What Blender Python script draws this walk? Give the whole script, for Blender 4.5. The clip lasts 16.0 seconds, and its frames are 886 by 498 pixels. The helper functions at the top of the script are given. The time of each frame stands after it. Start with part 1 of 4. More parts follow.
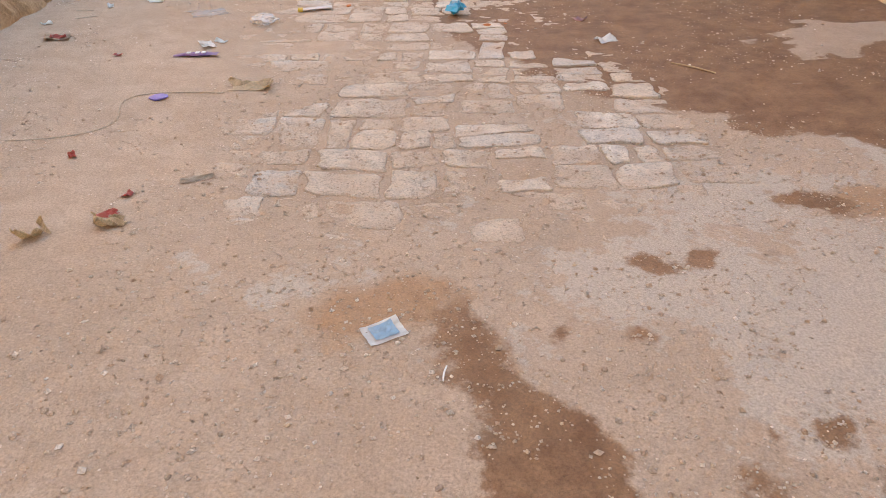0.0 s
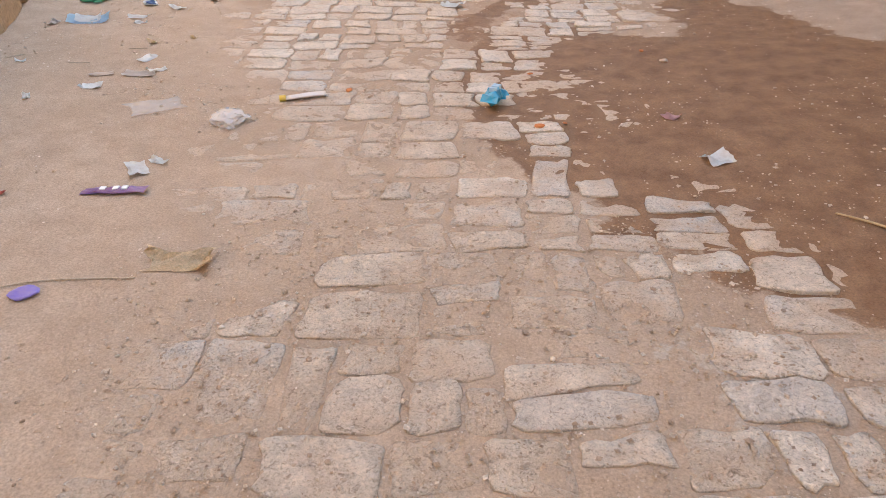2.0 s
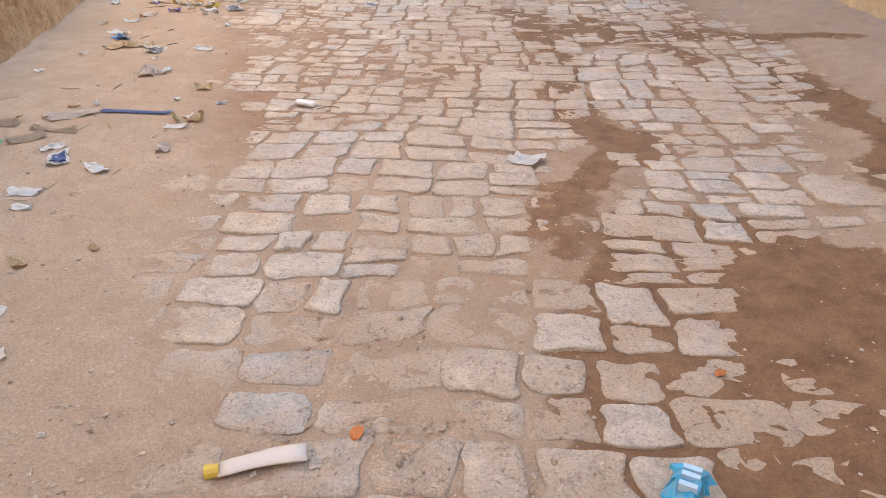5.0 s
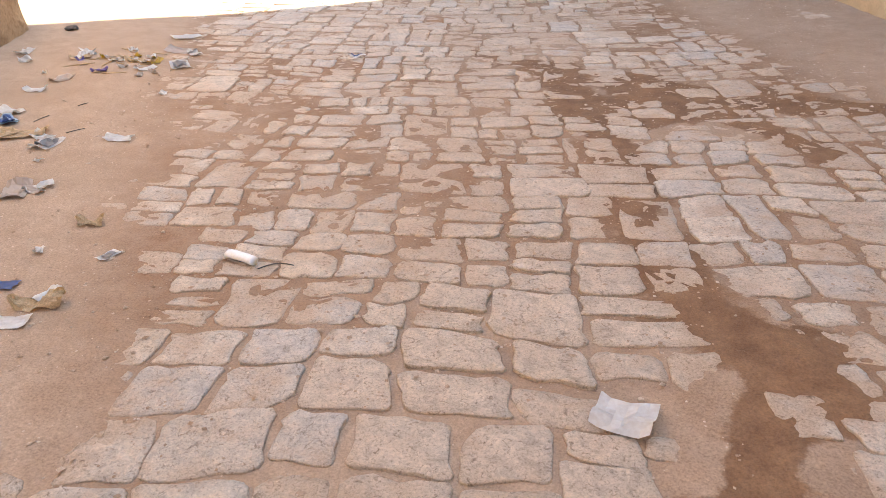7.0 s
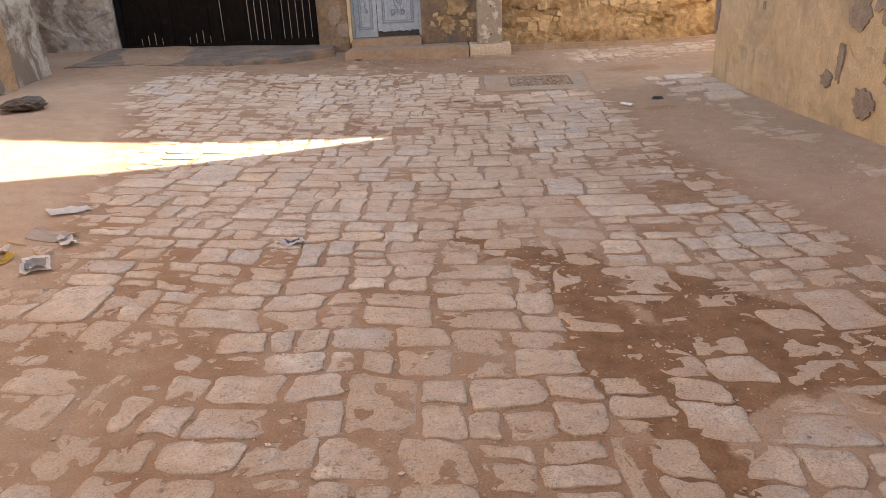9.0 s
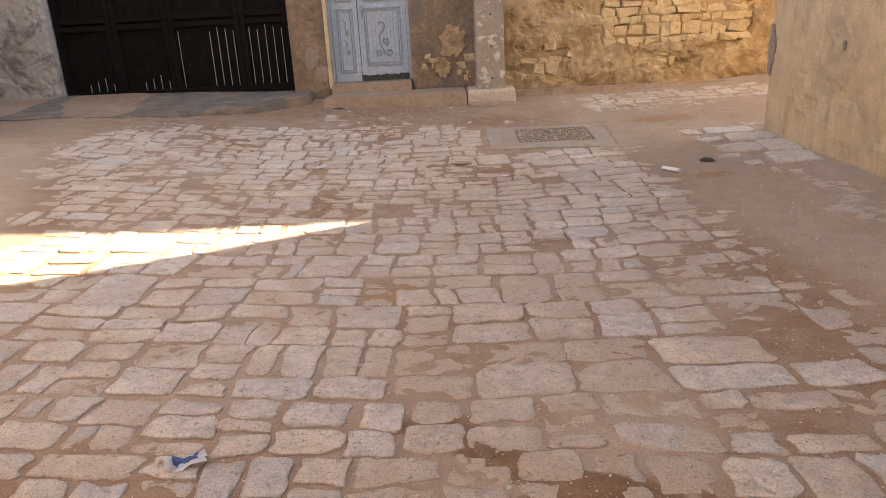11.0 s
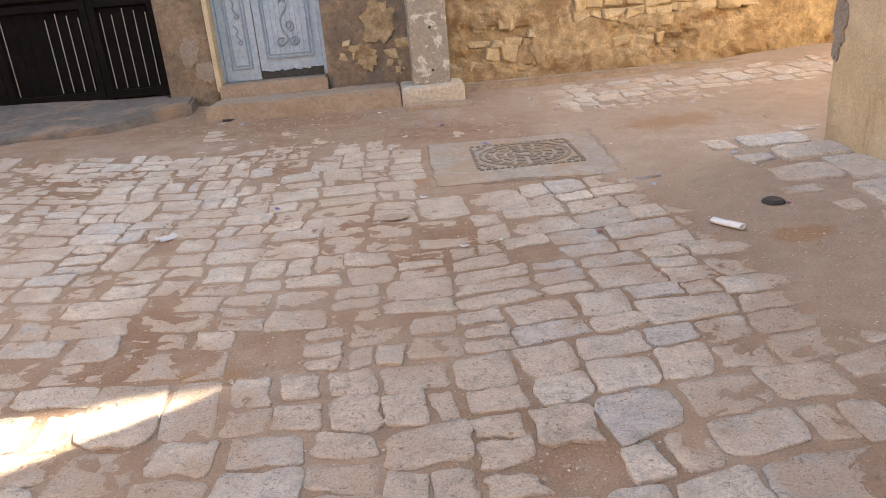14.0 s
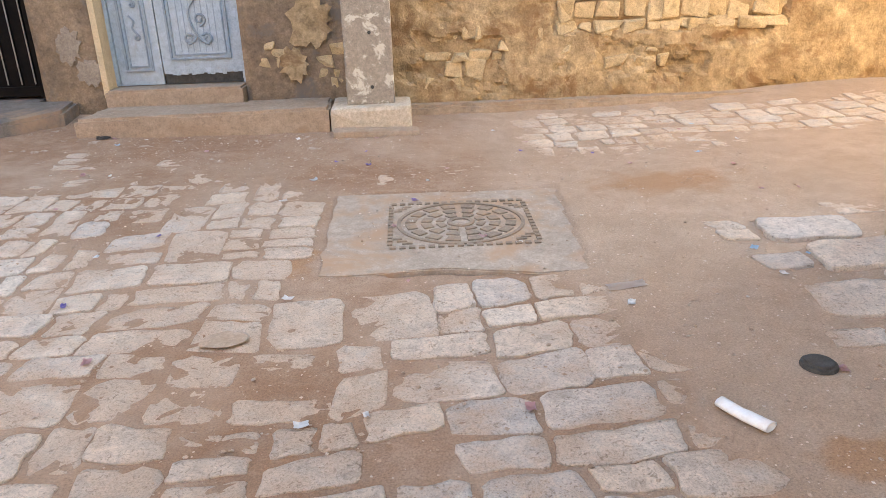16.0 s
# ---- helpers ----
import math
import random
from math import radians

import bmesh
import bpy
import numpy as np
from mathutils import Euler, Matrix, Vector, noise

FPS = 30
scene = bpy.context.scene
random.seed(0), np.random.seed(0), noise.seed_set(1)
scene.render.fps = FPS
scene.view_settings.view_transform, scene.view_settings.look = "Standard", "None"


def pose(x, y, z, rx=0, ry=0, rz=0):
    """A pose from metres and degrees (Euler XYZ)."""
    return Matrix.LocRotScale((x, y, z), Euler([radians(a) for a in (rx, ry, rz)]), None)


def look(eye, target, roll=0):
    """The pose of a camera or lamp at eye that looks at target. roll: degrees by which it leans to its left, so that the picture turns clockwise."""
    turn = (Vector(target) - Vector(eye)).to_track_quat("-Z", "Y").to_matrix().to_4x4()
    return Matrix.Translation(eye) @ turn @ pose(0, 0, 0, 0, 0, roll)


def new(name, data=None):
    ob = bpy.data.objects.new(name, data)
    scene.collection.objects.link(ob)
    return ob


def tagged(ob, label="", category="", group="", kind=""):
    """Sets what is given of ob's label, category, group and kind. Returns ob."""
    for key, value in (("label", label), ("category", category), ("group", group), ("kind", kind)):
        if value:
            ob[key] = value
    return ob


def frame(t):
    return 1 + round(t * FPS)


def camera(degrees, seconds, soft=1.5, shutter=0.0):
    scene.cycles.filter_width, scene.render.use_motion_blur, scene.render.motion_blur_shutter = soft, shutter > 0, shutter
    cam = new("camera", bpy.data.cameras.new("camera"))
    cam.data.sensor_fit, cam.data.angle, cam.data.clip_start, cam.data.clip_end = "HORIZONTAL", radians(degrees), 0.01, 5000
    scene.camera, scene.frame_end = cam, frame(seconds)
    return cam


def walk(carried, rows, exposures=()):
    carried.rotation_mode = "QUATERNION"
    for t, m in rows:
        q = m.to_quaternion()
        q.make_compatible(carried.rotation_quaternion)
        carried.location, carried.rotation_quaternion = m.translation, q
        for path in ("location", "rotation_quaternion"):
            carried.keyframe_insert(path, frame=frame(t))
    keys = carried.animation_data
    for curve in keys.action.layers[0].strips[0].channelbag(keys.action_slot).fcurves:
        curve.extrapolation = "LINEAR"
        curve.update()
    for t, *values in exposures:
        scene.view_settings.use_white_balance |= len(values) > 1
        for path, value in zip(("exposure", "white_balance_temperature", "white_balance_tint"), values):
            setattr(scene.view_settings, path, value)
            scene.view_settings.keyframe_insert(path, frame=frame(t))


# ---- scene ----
cam = camera(64.9, 16.0, soft=0.75)
METRES, EYE, TILT, LEAN, TURN = 14.4, 1.46, 0.0, 0.0, 0.0
ROWS = [
    (0.0, 0.0, 0.0, 0.0, -0.46, -34.05, 0.68),
    (0.5, 0.0021, 0.029, -0.0028, 0.62, -33.87, 0.91),
    (1.0, -0.001, 0.0602, -0.0038, 1.24, -33.69, 1.17),
    (1.5, -0.0052, 0.0886, -0.0024, 1.28, -33.5, 1.28),
    (2.0, -0.0025, 0.1163, -0.0027, 1.4, -33.21, 1.4),
    (2.5, -0.0044, 0.1448, -0.0049, 1.59, -33.02, 1.3),
    (3.0, -0.0107, 0.1758, -0.0035, 1.67, -32.88, 1.43),
    (3.5, -0.015, 0.2028, -0.0049, 2.33, -31.89, 1.48),
    (4.0, -0.0201, 0.2259, -0.0052, 3.02, -30.4, 1.32),
    (6.5, -0.0303, 0.3808, -0.0069, 2.63, -29.24, 2.54),
    (7.0, -0.0352, 0.4124, -0.0071, 2.64, -28.79, 2.48),
    (7.5, -0.0327, 0.4456, -0.008, 1.59, -27.24, 2.19),
    (8.0, -0.0359, 0.4773, -0.0066, 0.47, -25.26, 2.1),
    (8.5, -0.0418, 0.5098, -0.0039, 0.36, -23.94, 2.5),
    (9.0, -0.0386, 0.5419, -0.0025, 0.22, -20.75, 2.61),
    (9.5, -0.0402, 0.5759, -0.0025, 0.14, -17.81, 2.62),
    (12.0, -0.0419, 0.737, -0.0023, -1.73, -18.84, 3.37),
    (12.5, -0.043, 0.7697, -0.0019, -2.86, -19.91, 3.4),
    (13.0, -0.038, 0.8012, -0.0024, -3.35, -19.98, 4.04),
    (13.5, -0.0361, 0.8307, -0.0031, -4.62, -20.19, 4.69),
    (14.0, -0.0272, 0.86, -0.0028, -5.42, -20.34, 4.61),
    (14.5, -0.0116, 0.8887, -0.0018, -7.01, -20.64, 4.33),
    (15.0, 0.0003, 0.9219, -0.0012, -8.12, -20.91, 4.09),
    (15.5, 0.0162, 0.9518, -0.0016, -8.07, -20.95, 3.59),
    (16.0, 0.0255, 0.9813, -0.0016, -4.41, -20.89, 1.6),
]
EXPOSURES = [(0.0, 3.08, 6700, 2), (4.0, 3.05, 6700, 2), (7.0, 2.98, 6950, 6), (7.5, 2.68, 7400, 9), (9.0, 2.55, 7800, 11), (13.5, 2.68, 7250, 8), (14.3, 3.05, 7000, 5), (16.0, 3.22, 6900, 4)]
walk(cam, [(t, pose(0, 0, EYE, TILT, LEAN, TURN) @ pose(METRES * x, METRES * y, METRES * z, 90 + pitch, roll, yaw)) for t, x, y, z, yaw, pitch, roll in ROWS], EXPOSURES)

# ---- light ----
SUN_WAY = Vector((-0.846 * math.cos(radians(35)), -0.533 * math.cos(radians(35)), -math.sin(radians(35))))
world = bpy.data.worlds.new("sky")
scene.world = world
world.use_nodes = True
wn = world.node_tree
sky = wn.nodes.new("ShaderNodeTexSky")
sky.sky_type, sky.sun_disc = "NISHITA", False
sky.sun_elevation = radians(35)
sky.sun_rotation = math.atan2(0.846, 0.533)
wn.links.new(sky.outputs[0], wn.nodes["Background"].inputs[0])
wn.nodes["Background"].inputs[1].default_value = 0.12
sun_data = bpy.data.lights.new("sun", "SUN")
sun_data.energy, sun_data.angle, sun_data.color = 4.5, radians(0.55), (1.0, 0.93, 0.82)
sun = new("sun", sun_data)
sun.matrix_world = look((20, 18, 25), Vector((20, 18, 25)) + SUN_WAY)

# ---- materials ----


def ramp(nt, src, stops):
    n = nt.nodes.new("ShaderNodeValToRGB")
    e = n.color_ramp.elements
    e[0].position, e[0].color = stops[0][0], (*stops[0][1], 1)
    e[1].position, e[1].color = stops[-1][0], (*stops[-1][1], 1)
    for p, c in stops[1:-1]:
        k = e.new(p)
        k.color = (*c, 1)
    nt.links.new(src, n.inputs[0])
    return n.outputs[0]


def noise_node(nt, coord, scale, detail=6.0, rough=0.6, distort=0.0):
    n = nt.nodes.new("ShaderNodeTexNoise")
    n.inputs["Scale"].default_value, n.inputs["Detail"].default_value = scale, detail
    n.inputs["Roughness"].default_value, n.inputs["Distortion"].default_value = rough, distort
    nt.links.new(coord, n.inputs["Vector"])
    return n.outputs[0]


def mix(nt, fac, a, b, how="MIX"):
    n = nt.nodes.new("ShaderNodeMix")
    n.data_type, n.blend_type = "RGBA", how
    for sock, v in ((n.inputs[0], fac), (n.inputs[6], a), (n.inputs[7], b)):
        if isinstance(v, bpy.types.NodeSocket):
            nt.links.new(v, sock)
        elif isinstance(v, tuple):
            sock.default_value = (*v, 1)
        else:
            sock.default_value = v
    return n.outputs[2]


def maths(nt, op, a, b, clamp=False):
    n = nt.nodes.new("ShaderNodeMath")
    n.operation, n.use_clamp = op, clamp
    for sock, v in ((n.inputs[0], a), (n.inputs[1], b)):
        if isinstance(v, bpy.types.NodeSocket):
            nt.links.new(v, sock)
        else:
            sock.default_value = v
    return n.outputs[0]


def blank(name):
    m = bpy.data.materials.new(name)
    m.use_nodes = True
    nt = m.node_tree
    return m, nt, nt.nodes["Principled BSDF"]


def bump(nt, bsdf, height, strength, dist=0.01):
    b = nt.nodes.new("ShaderNodeBump")
    b.inputs["Strength"].default_value, b.inputs["Distance"].default_value = strength, dist
    nt.links.new(height, b.inputs["Height"])
    nt.links.new(b.outputs[0], bsdf.inputs["Normal"])


def place_of(nt, local=False):
    if local:
        return nt.nodes.new("ShaderNodeTexCoord").outputs["Object"]
    return nt.nodes.new("ShaderNodeNewGeometry").outputs["Position"]


def surface(name, c1, c2, scale=4.0, fine=90.0, rough=0.9, relief=0.4, metal=0.0, stain=None, stain_scale=2.0, stain_at=0.58, stain_width=0.08, local=False, dist=0.008, vary=0.22, drips=None):
    """Two colours mottled at a coarse scale, grained at a fine one, with stains of a third colour."""
    m, nt, bsdf = blank(name)
    co = place_of(nt, local)
    coarse, grain = noise_node(nt, co, scale, 8), noise_node(nt, co, fine, 4, 0.7)
    col = ramp(nt, coarse, [(0.32, c1), (0.68, c2)])
    col = mix(nt, 1.0, col, ramp(nt, grain, [(0.25, (0.72, 0.72, 0.72)), (0.75, (1.2, 1.2, 1.2))]), "MULTIPLY")
    mid = noise_node(nt, co, scale * 5.3, 7, 0.72)
    col = mix(nt, 1.0, col, ramp(nt, mid, [(0.3, (1 - vary, 1 - vary, 1 - vary * 1.05)), (0.7, (1 + vary, 1 + vary, 1 + vary))]), "MULTIPLY")
    if stain:
        mask = ramp(nt, noise_node(nt, co, stain_scale, 9, 0.68, 0.4), [(stain_at - stain_width, (0, 0, 0)), (stain_at + stain_width, (1, 1, 1))])
        col = mix(nt, mask, col, stain)
    if drips:
        stretch = nt.nodes.new("ShaderNodeVectorMath")
        stretch.operation = "MULTIPLY"
        nt.links.new(co, stretch.inputs[0])
        stretch.inputs[1].default_value = (9, 9, 1.3)
        runs = maths(nt, "ADD", noise_node(nt, stretch.outputs[0], 1.0, 6, 0.65), maths(nt, "MULTIPLY", coarse, 0.5))
        col = mix(nt, ramp(nt, runs, [(0.80, (0, 0, 0)), (0.98, (0.6, 0.6, 0.6))]), col, drips)
    nt.links.new(col, bsdf.inputs["Base Color"])
    bsdf.inputs["Roughness"].default_value, bsdf.inputs["Metallic"].default_value = rough, metal
    bsdf.inputs["Specular IOR Level"].default_value = 0.15 if rough > 0.7 else 0.4
    bump(nt, bsdf, maths(nt, "ADD", coarse, maths(nt, "MULTIPLY", grain, 0.4)), relief, dist)
    return m


def paint(name, c, rough=0.5, vary=0.12, spec=0.4):
    """Thin printed or painted material with slight dirt."""
    m, nt, bsdf = blank(name)
    co = place_of(nt)
    dirt = noise_node(nt, co, 45, 5, 0.65)
    dusty = tuple(0.7 * a + 0.3 * b for a, b in zip(c, (0.42, 0.31, 0.22)))
    nt.links.new(ramp(nt, dirt, [(0.35, c), (0.72, dusty if vary else c)]), bsdf.inputs["Base Color"])
    bsdf.inputs["Roughness"].default_value = rough
    bsdf.inputs["Specular IOR Level"].default_value = spec
    return m


def sand_material():
    m, nt, bsdf = blank("sandy_ground")
    co = place_of(nt)
    attr = {}
    for k in ("wet", "grey", "ochre", "joint_and_shade"):
        a = nt.nodes.new("ShaderNodeAttribute")
        a.attribute_name = k
        attr[k] = a.outputs["Fac"]
    broad, mid, grain, speck = noise_node(nt, co, 0.9, 6), noise_node(nt, co, 7, 8, 0.7), noise_node(nt, co, 120, 6, 0.78), noise_node(nt, co, 300, 3, 0.7)
    dry = ramp(nt, broad, [(0.3, (0.395, 0.285, 0.20)), (0.7, (0.475, 0.355, 0.262))])
    dry = mix(nt, ramp(nt, mid, [(0.4, (0, 0, 0)), (0.75, (0.8, 0.8, 0.8))]), dry, (0.33, 0.232, 0.16))
    dry = mix(nt, maths(nt, "MULTIPLY", attr["joint_and_shade"], ramp(nt, mid, [(0.3, (0.45, 0.45, 0.45)), (0.6, (1, 1, 1))])), dry, (0.27, 0.155, 0.09))
    edge = maths(nt, "ADD", attr["grey"], maths(nt, "MULTIPLY", maths(nt, "SUBTRACT", mid, 0.5), 1.6))
    dry = mix(nt, ramp(nt, edge, [(0.46, (0, 0, 0)), (0.56, (0.85, 0.85, 0.85))]), dry, (0.46, 0.38, 0.305))
    oedge = maths(nt, "ADD", attr["ochre"], maths(nt, "MULTIPLY", maths(nt, "SUBTRACT", mid, 0.5), 0.8))
    dry = mix(nt, ramp(nt, oedge, [(0.4, (0, 0, 0)), (0.7, (0.8, 0.8, 0.8))]), dry, (0.35, 0.20, 0.105))
    wedge = maths(nt, "ADD", attr["wet"], maths(nt, "MULTIPLY", maths(nt, "SUBTRACT", mid, 0.5), 1.0))
    wetness = ramp(nt, wedge, [(0.44, (0, 0, 0)), (0.56, (1, 1, 1))])
    wetcol = ramp(nt, mid, [(0.35, (0.165, 0.082, 0.040)), (0.7, (0.29, 0.165, 0.088))])
    col = mix(nt, wetness, dry, wetcol)
    col = mix(nt, 1.0, col, ramp(nt, grain, [(0.3, (0.6, 0.58, 0.56)), (0.5, (1, 1, 1)), (0.7, (1.35, 1.33, 1.3))]), "MULTIPLY")
    col = mix(nt, ramp(nt, speck, [(0.62, (0, 0, 0)), (0.68, (0.5, 0.5, 0.5))]), col, (0.17, 0.11, 0.075))
    nt.links.new(col, bsdf.inputs["Base Color"])
    nt.links.new(ramp(nt, wetness, [(0, (0.95, 0.95, 0.95)), (1, (0.68, 0.68, 0.68))]), bsdf.inputs["Roughness"])
    bsdf.inputs["Specular IOR Level"].default_value = 0.3
    bump(nt, bsdf, maths(nt, "ADD", mid, maths(nt, "ADD", maths(nt, "MULTIPLY", grain, 0.5), maths(nt, "MULTIPLY", speck, 0.25))), 0.8, 0.010)
    return m


def stone_material(name, tones, dust, dust_at=0.56, tool=0.0):
    """Worn stone: each piece its own tone, dusted with sand, pitted; tool: how far it is hewn and flaked."""
    m, nt, bsdf = blank(name)
    co = place_of(nt)
    isl = nt.nodes.new("ShaderNodeNewGeometry").outputs["Random Per Island"]
    col = ramp(nt, isl, [(i / (len(tones) - 1), c) for i, c in enumerate(tones)])
    mid, grain, broad = noise_node(nt, co, 14, 9, 0.74, 0.5), noise_node(nt, co, 110, 6, 0.8, 0.6), noise_node(nt, co, 2.1, 5)
    flakes = noise_node(nt, co, 30, 8, 0.7, 1.6)
    col = mix(nt, 1.0, col, ramp(nt, mid, [(0.34, (0.68, 0.66, 0.64)), (0.66, (1.22, 1.21, 1.2))]), "MULTIPLY")
    amount = maths(nt, "ADD", maths(nt, "MULTIPLY", mid, 0.6), maths(nt, "MULTIPLY", broad, 0.4))
    rim = nt.nodes.new("ShaderNodeAttribute")
    rim.attribute_name = "rim"
    amount = maths(nt, "ADD", amount, maths(nt, "MULTIPLY", rim.outputs["Fac"], 0.24))
    col = mix(nt, ramp(nt, amount, [(dust_at - 0.10, (0, 0, 0)), (dust_at + 0.10, (0.9, 0.9, 0.9))]), col, dust)
    pits = ramp(nt, flakes, [(0.34, (1 - 0.55 * tool, 1 - 0.6 * tool, 1 - 0.64 * tool)), (0.44, (1, 1, 1)), (0.62, (1, 1, 1)), (0.72, (1 + 0.25 * tool, 1 + 0.25 * tool, 1 + 0.25 * tool))])
    col = mix(nt, 1.0, col, pits, "MULTIPLY")
    col = mix(nt, 1.0, col, ramp(nt, grain, [(0.3, (0.48, 0.45, 0.42)), (0.45, (1, 1, 1)), (0.7, (1.38, 1.38, 1.38))]), "MULTIPLY")
    nt.links.new(col, bsdf.inputs["Base Color"])
    bsdf.inputs["Roughness"].default_value = 0.85
    bsdf.inputs["Specular IOR Level"].default_value = 0.3
    bump(nt, bsdf, maths(nt, "ADD", maths(nt, "ADD", mid, maths(nt, "MULTIPLY", flakes, tool)), maths(nt, "MULTIPLY", grain, 0.5)), 0.9, 0.016)
    return m


SAND = sand_material()
PAVER = stone_material("worn_paving_stone", [(0.64, 0.555, 0.465), (0.56, 0.51, 0.46), (0.67, 0.565, 0.455), (0.59, 0.49, 0.395), (0.69, 0.605, 0.51), (0.62, 0.54, 0.46)], (0.50, 0.375, 0.275), 0.60, 0.85)
RUBBLE = stone_material("ochre_rubble_stone", [(0.50, 0.36, 0.19), (0.42, 0.27, 0.13), (0.56, 0.44, 0.27), (0.46, 0.30, 0.13)], (0.42, 0.30, 0.17), 0.62)
PEBBLE = stone_material("pebble", [(0.42, 0.30, 0.21), (0.52, 0.42, 0.33), (0.44, 0.30, 0.20), (0.68, 0.58, 0.48), (0.36, 0.25, 0.175), (0.56, 0.45, 0.35)], (0.46, 0.33, 0.22), 0.7)
PLASTER = surface("weathered_ochre_plaster", (0.33, 0.225, 0.125), (0.52, 0.385, 0.23), 1.9, 55, 0.96, 1.0, stain=(0.255, 0.15, 0.075), stain_scale=2.6, stain_at=0.575, stain_width=0.06, dist=0.03, vary=0.4)
BROWN_PLASTER = surface("brown_grey_render", (0.21, 0.155, 0.11), (0.31, 0.225, 0.15), 2.5, 60, 0.93, 0.8, stain=(0.19, 0.16, 0.135), stain_scale=2.3, stain_at=0.56, stain_width=0.04, dist=0.02, vary=0.35)
CREAM = surface("stained_cream_plaster", (0.55, 0.43, 0.275), (0.62, 0.50, 0.335), 1.1, 70, 0.9, 0.35, stain=(0.37, 0.30, 0.215), stain_scale=1.2, stain_at=0.6, stain_width=0.09, dist=0.012, vary=0.16, drips=(0.33, 0.25, 0.165))
WHITEWASH = surface("peeling_whitewash", (0.50, 0.46, 0.40), (0.40, 0.36, 0.31), 2.5, 60, 0.92, 0.6, stain=(0.20, 0.165, 0.135), stain_scale=1.3, stain_at=0.53, stain_width=0.04, dist=0.015)
EARTH = surface("crumbling_earth_wall", (0.33, 0.215, 0.125), (0.43, 0.30, 0.19), 4, 40, 0.96, 1.0, stain=(0.22, 0.135, 0.08), stain_scale=3.0, stain_at=0.6, dist=0.03)
CEMENT = surface("dusty_cement", (0.36, 0.295, 0.235), (0.43, 0.35, 0.28), 3, 90, 0.92, 0.4, stain=(0.40, 0.265, 0.17), stain_scale=2.4, stain_at=0.56)
STEP = surface("dusty_step_render", (0.35, 0.262, 0.19), (0.41, 0.31, 0.228), 4, 80, 0.92, 0.4, stain=(0.30, 0.21, 0.14), stain_scale=3, stain_at=0.6)
PILLAR = surface("flaked_painted_concrete", (0.30, 0.255, 0.21), (0.37, 0.315, 0.255), 5, 70, 0.9, 0.6, stain=(0.58, 0.54, 0.46), stain_scale=5.5, stain_at=0.575, stain_width=0.025, dist=0.01)
# dark grey stained cement, its base darkened further for the shade by the gate
RAMP = surface("shaded_stained_cement_ramp", (0.15, 0.125, 0.105), (0.22, 0.18, 0.148), 3, 90, 0.92, 0.5, stain=(0.33, 0.22, 0.145), stain_scale=2.4, stain_at=0.58)
PLINTH = surface("pale_pedestal_stone", (0.50, 0.415, 0.32), (0.57, 0.48, 0.375), 5, 90, 0.9, 0.6, stain=(0.40, 0.31, 0.22), stain_scale=4, stain_at=0.6)
IRON = surface("dark_brown_iron", (0.006, 0.0042, 0.0034), (0.011, 0.0075, 0.0058), 7, 120, 0.85, 0.2, stain=(0.028, 0.017, 0.011), stain_scale=6, stain_at=0.66)
SLOT_LIGHT = surface("pale_slot_light", (0.30, 0.26, 0.22), (0.44, 0.39, 0.34), 9, 120, 0.6, 0.2)
CAST = surface("dusty_cast_iron", (0.25, 0.195, 0.148), (0.32, 0.25, 0.19), 9, 130, 0.8, 0.5, stain=(0.33, 0.235, 0.16), stain_scale=9, stain_at=0.55)
CAST_DUST = surface("sand_filled_iron", (0.30, 0.22, 0.15), (0.36, 0.27, 0.19), 9, 130, 0.9, 0.5)
BLUE_STEEL = surface("faded_blue_grey_steel", (0.36, 0.43, 0.50), (0.42, 0.485, 0.545), 3, 120, 0.5, 0.12, stain=(0.30, 0.30, 0.30), stain_scale=4, stain_at=0.66, dist=0.003)
BLUE_EDGE = surface("blue_grey_trim", (0.24, 0.295, 0.355), (0.30, 0.355, 0.41), 4, 120, 0.5, 0.12, dist=0.003)
BLACK_RUBBER = surface("black_rubber", (0.05, 0.048, 0.045), (0.09, 0.085, 0.078), 20, 200, 0.75, 0.3)
BITUMEN = surface("grey_patch_mortar", (0.27, 0.225, 0.18), (0.36, 0.30, 0.24), 6, 80, 0.92, 0.5)
WOODY = surface("dry_straw", (0.50, 0.37, 0.21), (0.40, 0.28, 0.15), 20, 200, 0.8, 0.3)
LEAF = surface("dry_leaf", (0.62, 0.47, 0.30), (0.72, 0.58, 0.40), 25, 160, 0.8, 0.4)
CARDBOARD = surface("grey_brown_cardboard", (0.44, 0.35, 0.26), (0.52, 0.42, 0.32), 15, 140, 0.9, 0.3)
BRICKBIT = surface("orange_brick_chip", (0.55, 0.20, 0.075), (0.46, 0.16, 0.06), 30, 200, 0.9, 0.5)
PAPER = paint("soiled_white_paper", (0.82, 0.81, 0.79), 0.8, 0.1, 0.2)
FILM = paint("milky_plastic_film", (0.60, 0.52, 0.46), 0.35, 0.1)
CLEAR = paint("clear_plastic_film", (0.72, 0.67, 0.64), 0.25, 0.1)
CLEAR.node_tree.nodes["Principled BSDF"].inputs["Alpha"].default_value = 0.45
TEAL = paint("teal_foil", (0.015, 0.33, 0.55), 0.3)
BLUE = paint("blue_print", (0.07, 0.16, 0.40), 0.45)
SKYB = paint("pale_blue_print", (0.40, 0.58, 0.72), 0.5)
PURPLE = paint("purple_print", (0.13, 0.055, 0.20), 0.4)
VIOLET = paint("violet_plastic", (0.17, 0.13, 0.42), 0.4)
RED = paint("red_foil", (0.42, 0.05, 0.035), 0.45)
YELLOW = paint("yellow_plastic", (0.62, 0.42, 0.04), 0.45)
GREEN = paint("green_plastic", (0.05, 0.36, 0.18), 0.45)
